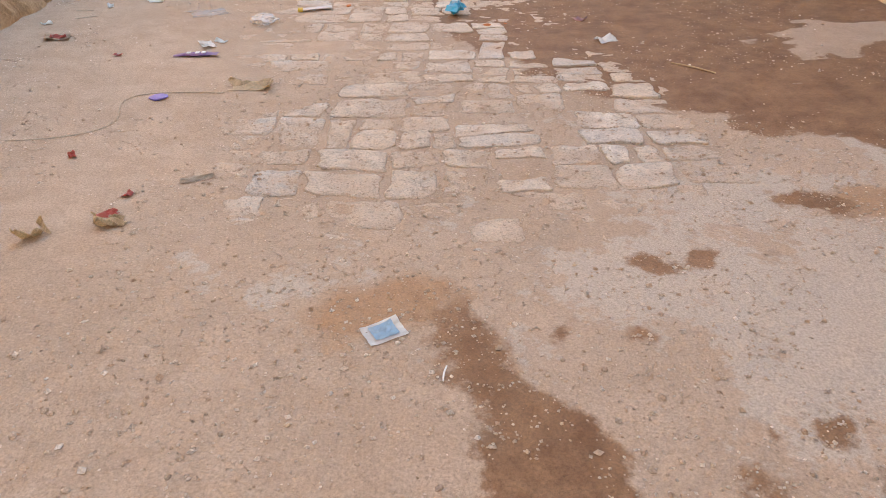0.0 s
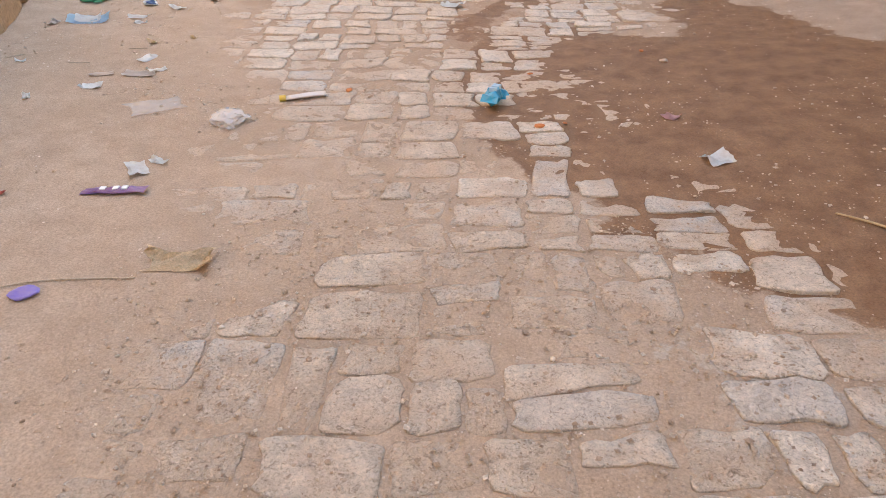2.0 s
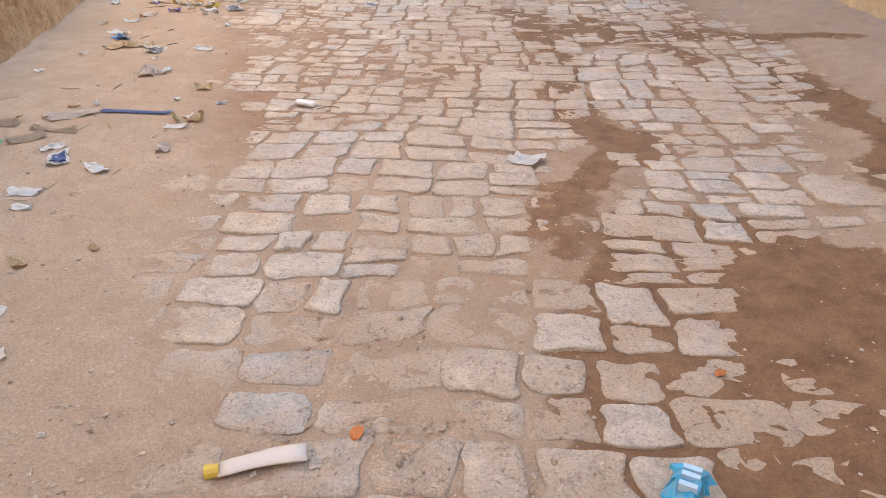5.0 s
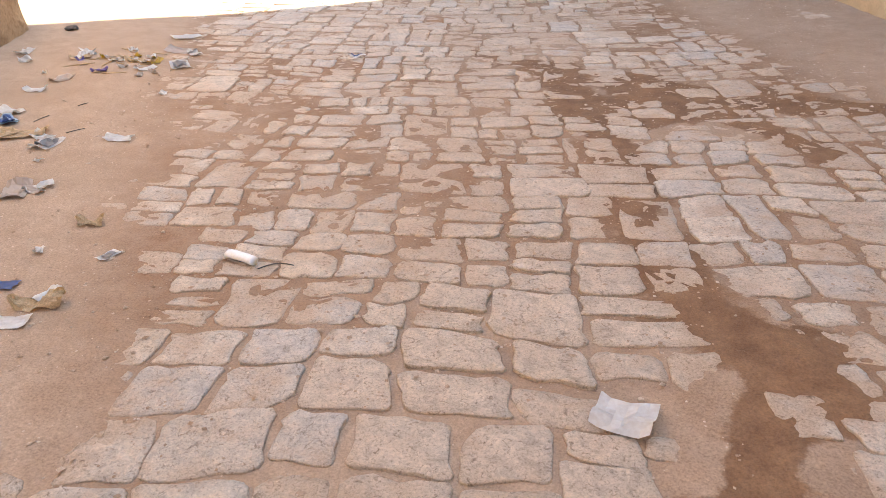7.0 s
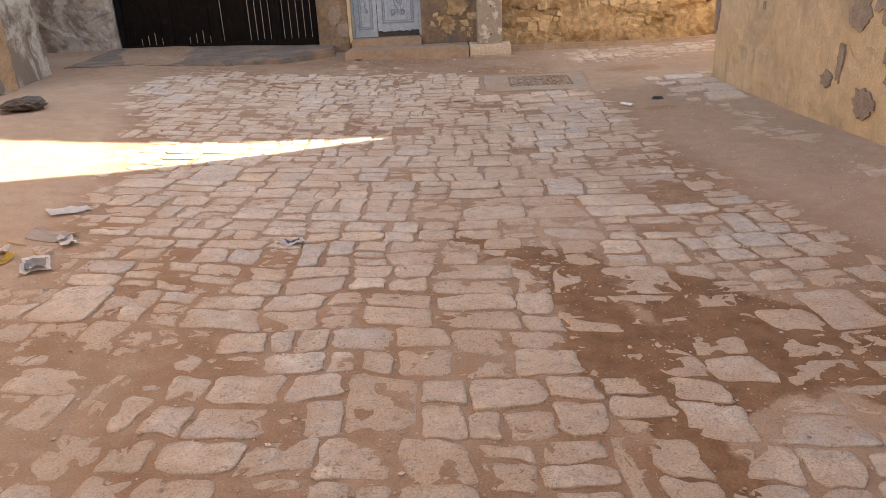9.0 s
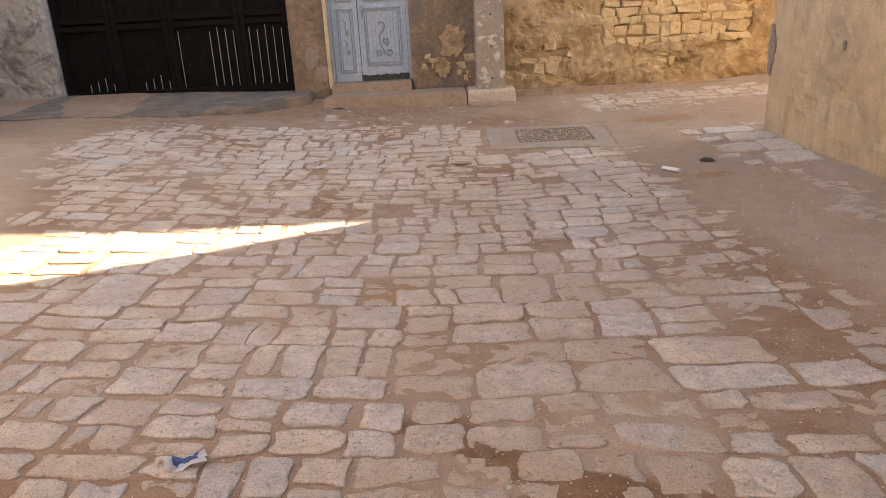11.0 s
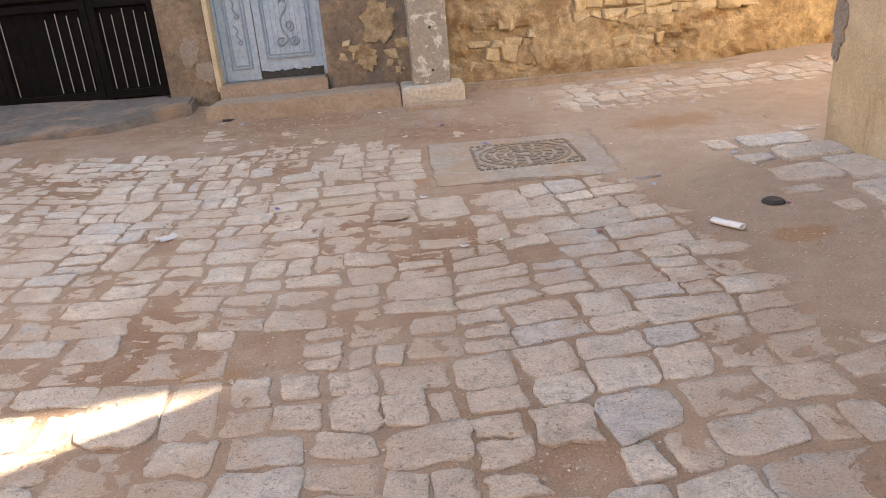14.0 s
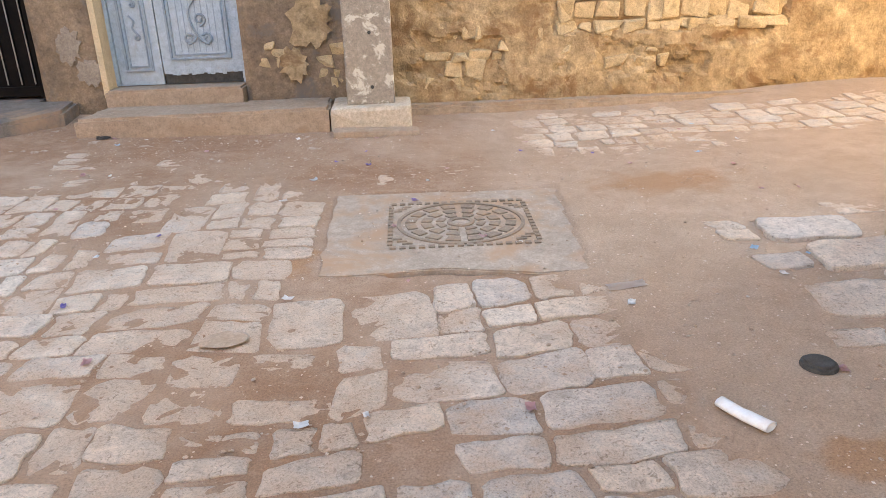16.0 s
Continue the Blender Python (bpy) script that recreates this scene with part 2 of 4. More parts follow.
PINK = paint("pink_film", (0.52, 0.30, 0.30), 0.45)
BLACK = paint("black_plastic", (0.02, 0.02, 0.02), 0.4)
GREYP = paint("grey_print", (0.33, 0.33, 0.34), 0.6)

# ---- shapes ----
RNG = np.random.RandomState(7)
LATTICE = RNG.rand(256, 256)


def vnoise(x, y):
    x, y = np.asarray(x, float), np.asarray(y, float)
    xi, yi = np.floor(x).astype(int), np.floor(y).astype(int)
    u, v = x - xi, y - yi
    u, v = u * u * (3 - 2 * u), v * v * (3 - 2 * v)
    a, b = LATTICE[xi % 256, yi % 256], LATTICE[(xi + 1) % 256, yi % 256]
    c, d = LATTICE[xi % 256, (yi + 1) % 256], LATTICE[(xi + 1) % 256, (yi + 1) % 256]
    return (a * (1 - u) + b * u) * (1 - v) + (c * (1 - u) + d * u) * v


def fbm(x, y, octaves=4):
    s, amp, tot = 0.0, 1.0, 0.0
    for i in range(octaves):
        s, tot = s + amp * vnoise(x * 2 ** i + 17.3 * i, y * 2 ** i + 9.1 * i), tot + amp
        amp *= 0.55
    return s / tot - 0.5


def smooth(a, b, v):
    u = np.clip((v - a) / (b - a), 0, 1)
    return u * u * (3 - 2 * u)


def level(x, y):
    """The lie of the street: a shallow dip along it, rising to the far houses and to the sides."""
    v, u = np.clip(y, -3, 21.2) / 10, np.clip(x, -5.5, 5)
    return 0.0837 - 0.0439 * v - 0.225 * v * v + 0.1336 * v ** 3 - 0.0123 * u + 0.0082 * u * u


def paved_left(y):
    return np.interp(y, [2, 3, 5, 7, 9, 11, 13, 15, 17, 18.5, 19.3], [-0.8, -1.1, -1.3, -1.7, -2.3, -2.9, -3.4, -4.0, -4.8, -4.9, -4.6])


def paved_right(y):
    return np.interp(y, [2, 3, 3.8, 4.5, 5.2, 6.2, 6.9, 8, 9, 10, 11, 12, 14, 16, 17, 18, 19], [1.2, 1.6, 1.3, 0.8, 0.6, 0.6, 1.3, 1.6, 2.0, 2.1, 1.8, 1.75, 1.45, 1.5, 1.25, 1.1, 1.1])


def inside(px, py, poly):
    """Signed distance to a polygon, positive inside."""
    best, odd = np.full(px.shape, 1e9), np.zeros(px.shape, bool)
    for (ax, ay), (bx, by) in zip(poly, poly[1:] + poly[:1]):
        t = np.clip(((px - ax) * (bx - ax) + (py - ay) * (by - ay)) / ((bx - ax) ** 2 + (by - ay) ** 2), 0, 1)
        best = np.minimum(best, np.hypot(px - ax - t * (bx - ax), py - ay - t * (by - ay)))
        if ay != by:
            odd ^= ((ay > py) != (by > py)) & (px < (bx - ax) * (py - ay) / (by - ay) + ax)
    return np.where(odd, best, -best)


def stroke(px, py, pts):
    """Signed distance to a run of circles (x, y, r), positive inside."""
    best = np.full(px.shape, -1e9)
    for (ax, ay, ar), (bx, by, br) in zip(pts, pts[1:]):
        t = np.clip(((px - ax) * (bx - ax) + (py - ay) * (by - ay)) / ((bx - ax) ** 2 + (by - ay) ** 2 + 1e-9), 0, 1)
        best = np.maximum(best, ar + t * (br - ar) - np.hypot(px - ax - t * (bx - ax), py - ay - t * (by - ay)))
    return best


MUD = [(1.95, 2.4), (1.68, 2.85), (1.42, 3.12), (1.05, 3.4), (0.69, 3.72), (0.47, 4.15), (0.2, 4.5), (-0.06, 4.9), (-0.1, 5.6), (-0.05, 6.3), (0.25, 6.75), (0.62, 6.75), (1.4, 6.45), (1.62, 8.2), (1.5, 9.5), (1.9, 9.3), (2.1, 7.5), (2.5, 6.3), (4.0, 4.9), (4.6, 3.0)]
PALE = [(1.97, 4.4), (2.03, 3.8), (2.6, 3.9), (3.0, 4.7), (2.45, 4.95)]
TRICKLE = [(-0.05, 6.4, 0.12), (0.12, 7.2, 0.17), (0.34, 7.55, 0.19), (0.33, 7.95, 0.19), (0.14, 8.35, 0.15), (0.16, 8.8, 0.15), (0.2, 9.3, 0.16), (0.24, 9.9, 0.2), (0.16, 10.7, 0.2), (0.0, 11.35, 0.2), (-0.6, 12.0, 0.1)]
BRANCH = [(0.16, 11.5, 0.06), (0.5, 11.1, 0.2), (0.8, 10.65, 0.3), (1.35, 10.45, 0.25), (1.9, 10.1, 0.22), (2.6, 9.9, 0.15)]
FORK = [(0.24, 9.75, 0.16), (0.5, 10.4, 0.3), (1.0, 10.2, 0.16), (1.2, 9.5, 0.1)]
PUDDLE = [(0.06, 1.72, 0.05), (0.13, 1.58, 0.13), (0.17, 1.36, 0.15), (0.25, 1.16, 0.21), (0.24, 0.9, 0.24), (0.3, 0.5, 0.2)]
SPOTS = [(0.75, 1.88, 0.1), (0.96, 1.87, 0.07), (0.82, 1.16, 0.09), (1.02, 1.17, 0.1), (1.42, 2.35, 0.16), (0.42, 1.6, 0.09), (1.2, 1.95, 0.06), (-0.05, 1.6, 0.07), (0.62, 1.62, 0.08), (1.3, 1.2, 0.12), (1.15, 1.05, 0.1), (0.75, 0.95, 0.1), (0.02, 1.78, 0.06), (1.55, 1.9, 0.08)]


def cover(x, y):
    """How deep drifted sand lies over the tops of the paving."""
    x, y = np.asarray(x, float), np.asarray(y, float)
    out = np.maximum(paved_left(y) - x, x - paved_right(y))
    far = np.maximum(0.3 * (y - 19.2), 2.2 - y)
    out = np.maximum(out, far)
    alley = np.maximum(np.maximum(1.5 - x, x - 7.0), np.maximum(19.35 + 0.0 * x - y + 0.05 * x, y - 20.7))
    slabs = np.maximum(np.maximum(2.25 - x, x - 3.0), np.maximum(12.6 - y, y - 18.1))
    out = np.minimum(out, np.minimum(1.4 * alley, slabs + 0.15))
    dust = 0.055 * fbm(x * 0.9, y * 0.9, 4)
    early = 0.0008 - 0.0026 * smooth(3.0, 7.0, y) + 0.003 * smooth(13.5, 11.5, y) * smooth(-1.0, -2.0, x)
    damp = np.maximum(stroke(x, y, TRICKLE), np.maximum(stroke(x, y, BRANCH), stroke(x, y, FORK)))
    silt = (0.0065 + 0.010 * smooth(8.6, 7.8, y)) * smooth(-0.12, 0.06, damp + 0.2 * fbm(x * 2.5 + 9, y * 2.5, 3))
    return 0.026 * smooth(-0.45, 0.6, out + 0.5 * fbm(x * 1.1 + 30, y * 1.1, 3)) + dust * 0.30 + 0.009 * fbm(x * 3.1 + 5, y * 3.1, 3) - 0.0055 + early + silt


def sand_height(x, y):
    return level(x, y) + cover(x, y) + 0.007 * fbm(x * 5, y * 5, 3) + 0.004 * fbm(x * 19, y * 19, 2)


def link(name, verts, faces, mat, smooth_faces=False, parent=None):
    me = bpy.data.meshes.new(name)
    me.from_pydata(verts, [], faces)
    me.materials.append(mat)
    if smooth_faces:
        me.polygons.foreach_set("use_smooth", [True] * len(me.polygons))
    me.update()
    ob = new(name, me)
    if parent:
        ob.parent = parent
    return ob


def from_bm(name, bm, mat, parent=None, smooth_faces=False):
    bmesh.ops.recalc_face_normals(bm, faces=bm.faces)
    me = bpy.data.meshes.new(name)
    bm.to_mesh(me)
    bm.free()
    me.materials.append(mat)
    if smooth_faces:
        me.polygons.foreach_set("use_smooth", [True] * len(me.polygons))
    ob = new(name, me)
    if parent:
        ob.parent = parent
    return ob


def add_box(bm, x0, x1, y0, y1, z0, z1, bevel=0.0, wobble=0.0):
    r = bmesh.ops.create_cube(bm, size=1.0, matrix=Matrix.Translation(((x0 + x1) / 2, (y0 + y1) / 2, (z0 + z1) / 2)) @ Matrix.Diagonal((x1 - x0, y1 - y0, z1 - z0, 1)))
    vs = r["verts"]
    if wobble:
        for v in vs:
            v.co += Vector([random.uniform(-wobble, wobble) for _ in range(3)])
    if bevel:
        es = list({e for v in vs for e in v.link_edges})
        bmesh.ops.bevel(bm, geom=es, offset=bevel, segments=2, affect="EDGES", profile=0.6)
    return vs


def box(name, x0, x1, y0, y1, z0, z1, mat, bevel=0.01, parent=None, wobble=0.0):
    bm = bmesh.new()
    add_box(bm, x0, x1, y0, y1, z0, z1, bevel, wobble)
    return from_bm(name, bm, mat, parent)


def holder(name, x, y, z, turn=0.0):
    ob = new(name)
    ob.matrix_basis = pose(x, y, z, 0, 0, turn)
    ob.empty_display_size = 0.05
    return ob


def rough_wall(name, a, b, z0, z1, thick, mat, relief=0.03, step=0.06, lean=0.0, seed=0.0, fine_top=2.4, edge=0.03, hollows=(), top=None):
    """A thick wall from a to b, its face (to the left of the way from a to b) uneven; finely meshed low down."""
    a, b = Vector((*a, 0)), Vector((*b, 0))
    run = (b - a).length
    ux, n = (b - a) / run, Vector((-(b - a).y, (b - a).x, 0)) / run
    us = np.linspace(0, run, max(2, int(run / step) + 1))
    zs = np.concatenate([np.arange(z0, min(fine_top, z1), step), np.linspace(min(fine_top, z1), z1, 6)])
    verts, faces = [], []
    UU, ZZ = np.meshgrid(us, zs)
    crumble = fbm(UU * 5 + seed, ZZ * 5 + seed, 4)
    D = relief * 2 * fbm(UU * 1.3 + seed, ZZ * 1.3 + seed, 5) + relief * 1.2 * crumble - relief * 1.3 * smooth(0.1, 0.22, fbm(UU * 2.3 + seed + 50, ZZ * 3.2, 4)) - lean * (ZZ - z0)
    for u0, u1, h0, h1 in hollows:
        ins = np.minimum(np.minimum(UU - u0, u1 - UU), np.minimum(ZZ - h0, h1 - ZZ)) + 0.35 * fbm(UU * 3 + 8, ZZ * 3, 4)
        D = D - 0.05 * smooth(-0.02, 0.03, ins)
    for r, z in enumerate(zs):
        for c, u in enumerate(us):
            d = float(D[r, c])
            k = min(u, run - u)
            if k < edge * 2:
                d -= edge * (1 - k / (edge * 2)) ** 2
            rise = fine_top + (z - fine_top) * (top(u) - fine_top) / (z1 - fine_top) if top and z > fine_top else z
            verts.append(a + ux * u + n * d + Vector((0, 0, rise)))
    w = len(us)
    for i in range(len(zs) - 1):
        for j in range(w - 1):
            faces.append((i * w + j, i * w + j + 1, (i + 1) * w + j + 1, (i + 1) * w + j))
    base = len(verts)
    for u in (0, run):
        for z in (z0, z1):
            verts.append(a + ux * u - n * thick + Vector((0, 0, top(u) if top and z == z1 else z)))
    lo, hi = 0, (len(zs) - 1) * w
    B = base
    faces.append((B, B + 1, B + 3, B + 2))
    faces.append(tuple(range(hi, hi + w)) + (B + 3, B + 1))
    faces.append(tuple(range(lo + w - 1, lo - 1, -1)) + (B, B + 2))
    faces.append(tuple(i * w for i in range(len(zs))) + (B + 1, B))
    faces.append(tuple(i * w + w - 1 for i in range(len(zs) - 1, -1, -1)) + (B + 2, B + 3))
    bm = bmesh.new()
    vs = [bm.verts.new(v) for v in verts]
    for f in faces:
        bm.faces.new([vs[i] for i in f])
    ob = from_bm(name, bm, mat)
    tagged(ob, kind="structure")
    return ob


# ---- ground ----
def axis(lo, hi, step, reach):
    fine = np.arange(lo, hi + step / 2, step)
    grow = [0.15, 0.5, 1.2, 2.5, 5, 12, 40, 120, reach]
    return np.concatenate([[lo - g for g in grow[::-1]], fine, [hi + g for g in grow]])


def build_ground():
    xs, ys = axis(-5.0, 4.6, 0.03, 400), axis(0.3, 20.9, 0.03, 400)
    X, Y = np.meshgrid(xs, ys)
    Z = sand_height(X, Y)
    pad = inside(X, Y, [(-0.07, 17.48), (-0.07, 18.82), (1.5, 18.76), (1.38, 17.36)])
    Z = np.where(pad > 0.04, Z - 0.03, Z)
    n, w = X.size, len(xs)
    co = np.stack([X.ravel(), Y.ravel(), Z.ravel()], 1)
    idx = np.arange(n).reshape(X.shape)
    quads = np.stack([idx[:-1, :-1], idx[:-1, 1:], idx[1:, 1:], idx[1:, :-1]], -1).reshape(-1, 4)
    me = bpy.data.meshes.new("ground")
    me.from_pydata(co.tolist(), [], quads.tolist())
    me.polygons.foreach_set("use_smooth", [True] * len(me.polygons))
    jx, jy = X + 0.34 * fbm(X * 2.6, Y * 2.6, 5) + 0.10 * fbm(X * 9, Y * 9, 3), Y + 0.34 * fbm(X * 2.6 + 40, Y * 2.6, 5) + 0.10 * fbm(X * 9 + 40, Y * 9, 3)
    wet = np.minimum(inside(jx, jy, MUD), 0.13 - 0.8 * inside(jx, jy, PALE) + 0.9 * fbm(X * 2, Y * 4, 4))
    for s in (TRICKLE, BRANCH, FORK, PUDDLE):
        wet = np.maximum(wet, stroke(jx, jy, s))
    for s in SPOTS:
        wet = np.maximum(wet, stroke(jx, jy, [s, s]) + 0.03)
    wet = np.clip(0.5 + wet * 3.2, 0, 1)
    low = np.clip((level(X, Y) - Z) * 18, -0.25, 0.25)
    wet = np.clip(wet + low * (wet > 0.25), 0, 1)
    grey = np.clip(0.62 - 0.45 * np.abs(Y - 1.8) + 0.28 * X + 1.3 * fbm(X * 1.6 + 11, Y * 1.6, 3), 0, 0.95) * (Y < 4) * smooth(-1.2, -0.8, X) + 0.3 * smooth(18.8, 19.6, Y) * smooth(1.5, 0.0, X)
    ochre = np.clip(1.15 - np.hypot((jx + 0.16) / 0.36, (jy - 1.7) / 0.34), 0, 1)
    ochre = np.maximum(ochre, np.clip(1.2 - np.hypot((jx - 1.6) / 0.3, (jy - 2.36) / 0.2), 0, 1))
    ochre = np.maximum(ochre, 0.8 * np.clip(1.25 - np.hypot((jx - 2.2) / 0.75, (jy - 18.7) / 0.4), 0, 1))
    ochre = np.maximum(ochre, np.clip(1.2 - np.hypot((jx - 1.85) / 0.3, (jy - 15.9) / 0.16), 0, 1))
    ochre = np.maximum(ochre, np.clip(1.2 - np.hypot((jx + 0.42) / 0.22, (jy - 16.95) / 0.12), 0, 1))
    joint_and_shade = smooth(0.25, -0.3, np.maximum(paved_left(Y) - X, X - paved_right(Y))) * smooth(4.0, 9.0, Y)
    # the joint brown also paints the houses' shade on the ground before the gate
    joint_and_shade = np.maximum(joint_and_shade, 0.9 * smooth(-0.8, -3.0, X) * smooth(17.0, 18.8, Y))
    joint_and_shade = joint_and_shade * np.clip(0.65 + 1.6 * fbm(X * 1.3 + 70, Y * 1.3, 3), 0.15, 1)
    for ox, oy, ow, od in ((-0.9, 13.35, 0.3, 0.3), (-0.02, 14.95, 0.14, 0.1), (-0.2, 17.75, 0.12, 0.35), (-1.34, 15.05, 0.2, 0.12), (-1.35, 13.0, 0.25, 0.12)):
        ochre = np.maximum(ochre, np.clip(1.2 - np.hypot((jx - ox) / ow, (jy - oy) / od), 0, 1))
    for k, v in (("wet", wet), ("grey", grey), ("ochre", ochre), ("joint_and_shade", joint_and_shade)):
        a = me.attributes.new(k, "FLOAT", "POINT")
        a.data.foreach_set("value", v.ravel().astype(np.float32))
    me.materials.append(SAND)
    ob = new("ground", me)
    return tagged(ob, "sandy unpaved ground with dark damp patches between paving", "ground", kind="structure")


ground = build_ground()

# ---- walls ----
FACE = 21.1      # front of the far houses
HIGH = 8.3       # their roofline


def plain_house(name, x0, x1, y0, y1, z1, mat, label):
    ob = box(name, x0, x1, y0, y1, -0.5, z1, mat, 0.03)
    return tagged(ob, label, "house", kind="structure")


# far facade: a left part behind gate and door, a right part of plaster over rubble
def far_facade():
    parts = []
    parts.append(rough_wall("wall_far_plaster", (10.5, FACE), (0.2, FACE), -0.2, HIGH, 0.5, PLASTER, 0.03, 0.035, 0.0, 3.0, hollows=((6.2, 8.5, 1.0, 1.65), (9.05, 9.8, 0.5, 0.9), (8.2, 9.4, 1.4, 2.1), (7.0, 7.5, 0.55, 0.7)), top=lambda u: float(np.interp(10.5 - u, [0, 6.0, 7.5, 8.4, 10.5], [9.1, 9.0, 8.5, 8.2, 7.9]))))
    parts.append(rough_wall("wall_far_door_side", (0.2, FACE + 0.02), (-1.03, FACE + 0.02), -0.2, HIGH, 0.5, BROWN_PLASTER, 0.02, 0.05, 0.0, 9.0))
    parts.append(rough_wall("wall_far_pier", (-2.32, FACE), (-2.92, FACE), -0.2, HIGH, 0.5, BROWN_PLASTER, 0.012, 0.05, 0.0, 5.0))
    parts.append(rough_wall("wall_far_whitewashed", (-6.66, FACE), (-12.0, FACE), -0.2, HIGH, 0.5, WHITEWASH, 0.02, 0.07, 0.0, 1.0))
    parts.append(box("wall_far_over_door", -2.32, -1.03, FACE, FACE + 0.5, 2.68, HIGH, BROWN_PLASTER, 0.004))
    parts.append(box("wall_far_over_gate", -6.66, -2.92, FACE, FACE + 0.5, 3.1, HIGH, BROWN_PLASTER, 0.004))
    parts.append(box("wall_far_behind", -12.0, 10.5, FACE + 0.9, FACE + 1.1, -0.2, 6.8, BROWN_PLASTER, 0.0))
    names = ("ochre plaster house wall crumbling to bare rubble stones", "brown rendered house wall beside the blue door", "patched brown pier between gate and door", "peeling whitewashed wall beside the gate", "brown rendered wall over the door", "brown rendered wall over the gate", "inner wall behind the house fronts")
    for p, n in zip(parts, names):
        tagged(p, n, "wall", kind="structure")
    return parts


facade = far_facade()
wall_right = rough_wall("wall_right", (3.38, -9.0), (3.0, 17.55), -0.2, 7.0, 0.5, CREAM, 0.012, 0.06, 0.0, 6.0)
tagged(wall_right, "stained cream plastered wall with flaking dark patches", "wall", kind="structure")
wall_right_north = rough_wall("wall_right_alley", (3.02, 17.56), (20.0, 17.0), -0.2, 7.0, 0.5, CREAM, 0.02, 0.2, 0.0, 2.0)
tagged(wall_right_north, "cream plastered side wall along the alley", "wall", kind="structure")
tagged(rough_wall("wall_left", (-4.72, 12.45), (-3.5, 7.5), -0.2, 6.0, 0.5, EARTH, 0.05, 0.06, 0.0, 8.0), "crumbling brown earth and stone house wall", "wall", kind="structure")
tagged(rough_wall("wall_left_near", (-3.5, 7.5), (-2.82, 5.2), -0.2, 6.0, 0.5, EARTH, 0.04, 0.06, 0.0, 18.0), "crumbling brown earth wall with a worn foot", "wall", kind="structure")
tagged(rough_wall("wall_left_rear", (-2.82, 5.2), (-2.9, -9.0), -0.2, 6.0, 0.5, EARTH, 0.04, 0.1, 0.0, 28.0), "crumbling brown earth wall", "wall", kind="structure")
tagged(rough_wall("wall_left_alley", (-13.0, 12.3), (-4.75, 12.47), -0.2, 6.0, 0.5, EARTH, 0.05, 0.12, 0.0, 4.0), "brown earth wall along the side alley", "wall", kind="structure")
tagged(rough_wall("wall_left_far", (-6.35, 16.9), (-13.0, 16.9), -0.2, 8.0, 0.4, EARTH, 0.03, 0.15, 0.0, 4.0), "brown side wall of the far house", "wall", kind="structure")
tagged(rough_wall("wall_left_pier", (-6.62, 18.75), (-6.3, 16.9), -0.2, 8.0, 0.5, WHITEWASH, 0.03, 0.06, 0.05, 12.0), "leaning whitewashed wall end with exposed dark render", "wall", kind="structure")
# three added walls, out of view, that only limit light from the open ends
tagged(box("unseen_wall_behind", -3.5, 4.0, -9.4, -9.0, -0.2, 6.0, CREAM, 0.02), "unseen cream wall added to close the street", "wall", kind="structure")
tagged(box("unseen_wall_end_left", -13.4, -13.0, 12.0, 22.0, -0.2, 5.0, CREAM, 0.02), "unseen cream wall added to close the side alley", "wall", kind="structure")
tagged(box("unseen_wall_end_right", 20.0, 20.4, 16.5, 24.0, -0.2, 2.5, CREAM, 0.02), "unseen cream wall added to close the alley", "wall", kind="structure")


def flake(name, wall_at, wall_turn, outline_seed, w, h, mat, label):
    """A shallow irregular patch of bare render on a wall face."""
    rnd = random.Random(outline_seed)
    bm = bmesh.new()
    ring = []
    k = 30
    for i in range(k):
        a = 2 * math.pi * i / k
        r = 0.5 * (0.55 + 0.3 * rnd.random() + 0.5 * abs(noise.noise(Vector((2.2 * math.cos(a), 2.2 * math.sin(a), outline_seed * 1.3)))))
        ring.append(bm.verts.new((w * r * math.cos(a), 0, h * r * math.sin(a))))
    bm.faces.new(ring)
    r = bmesh.ops.extrude_face_region(bm, geom=bm.faces[:])
    for v in [g for g in r["geom"] if isinstance(g, bmesh.types.BMVert)]:
        v.co.y += 0.02
        v.co.x *= 0.95
        v.co.z *= 0.95
    ob = from_bm(name, bm, mat)
    ob.matrix_basis = pose(*wall_at, 0, 0, wall_turn)
    return tagged(ob, label, "plaster patch", kind="structure")


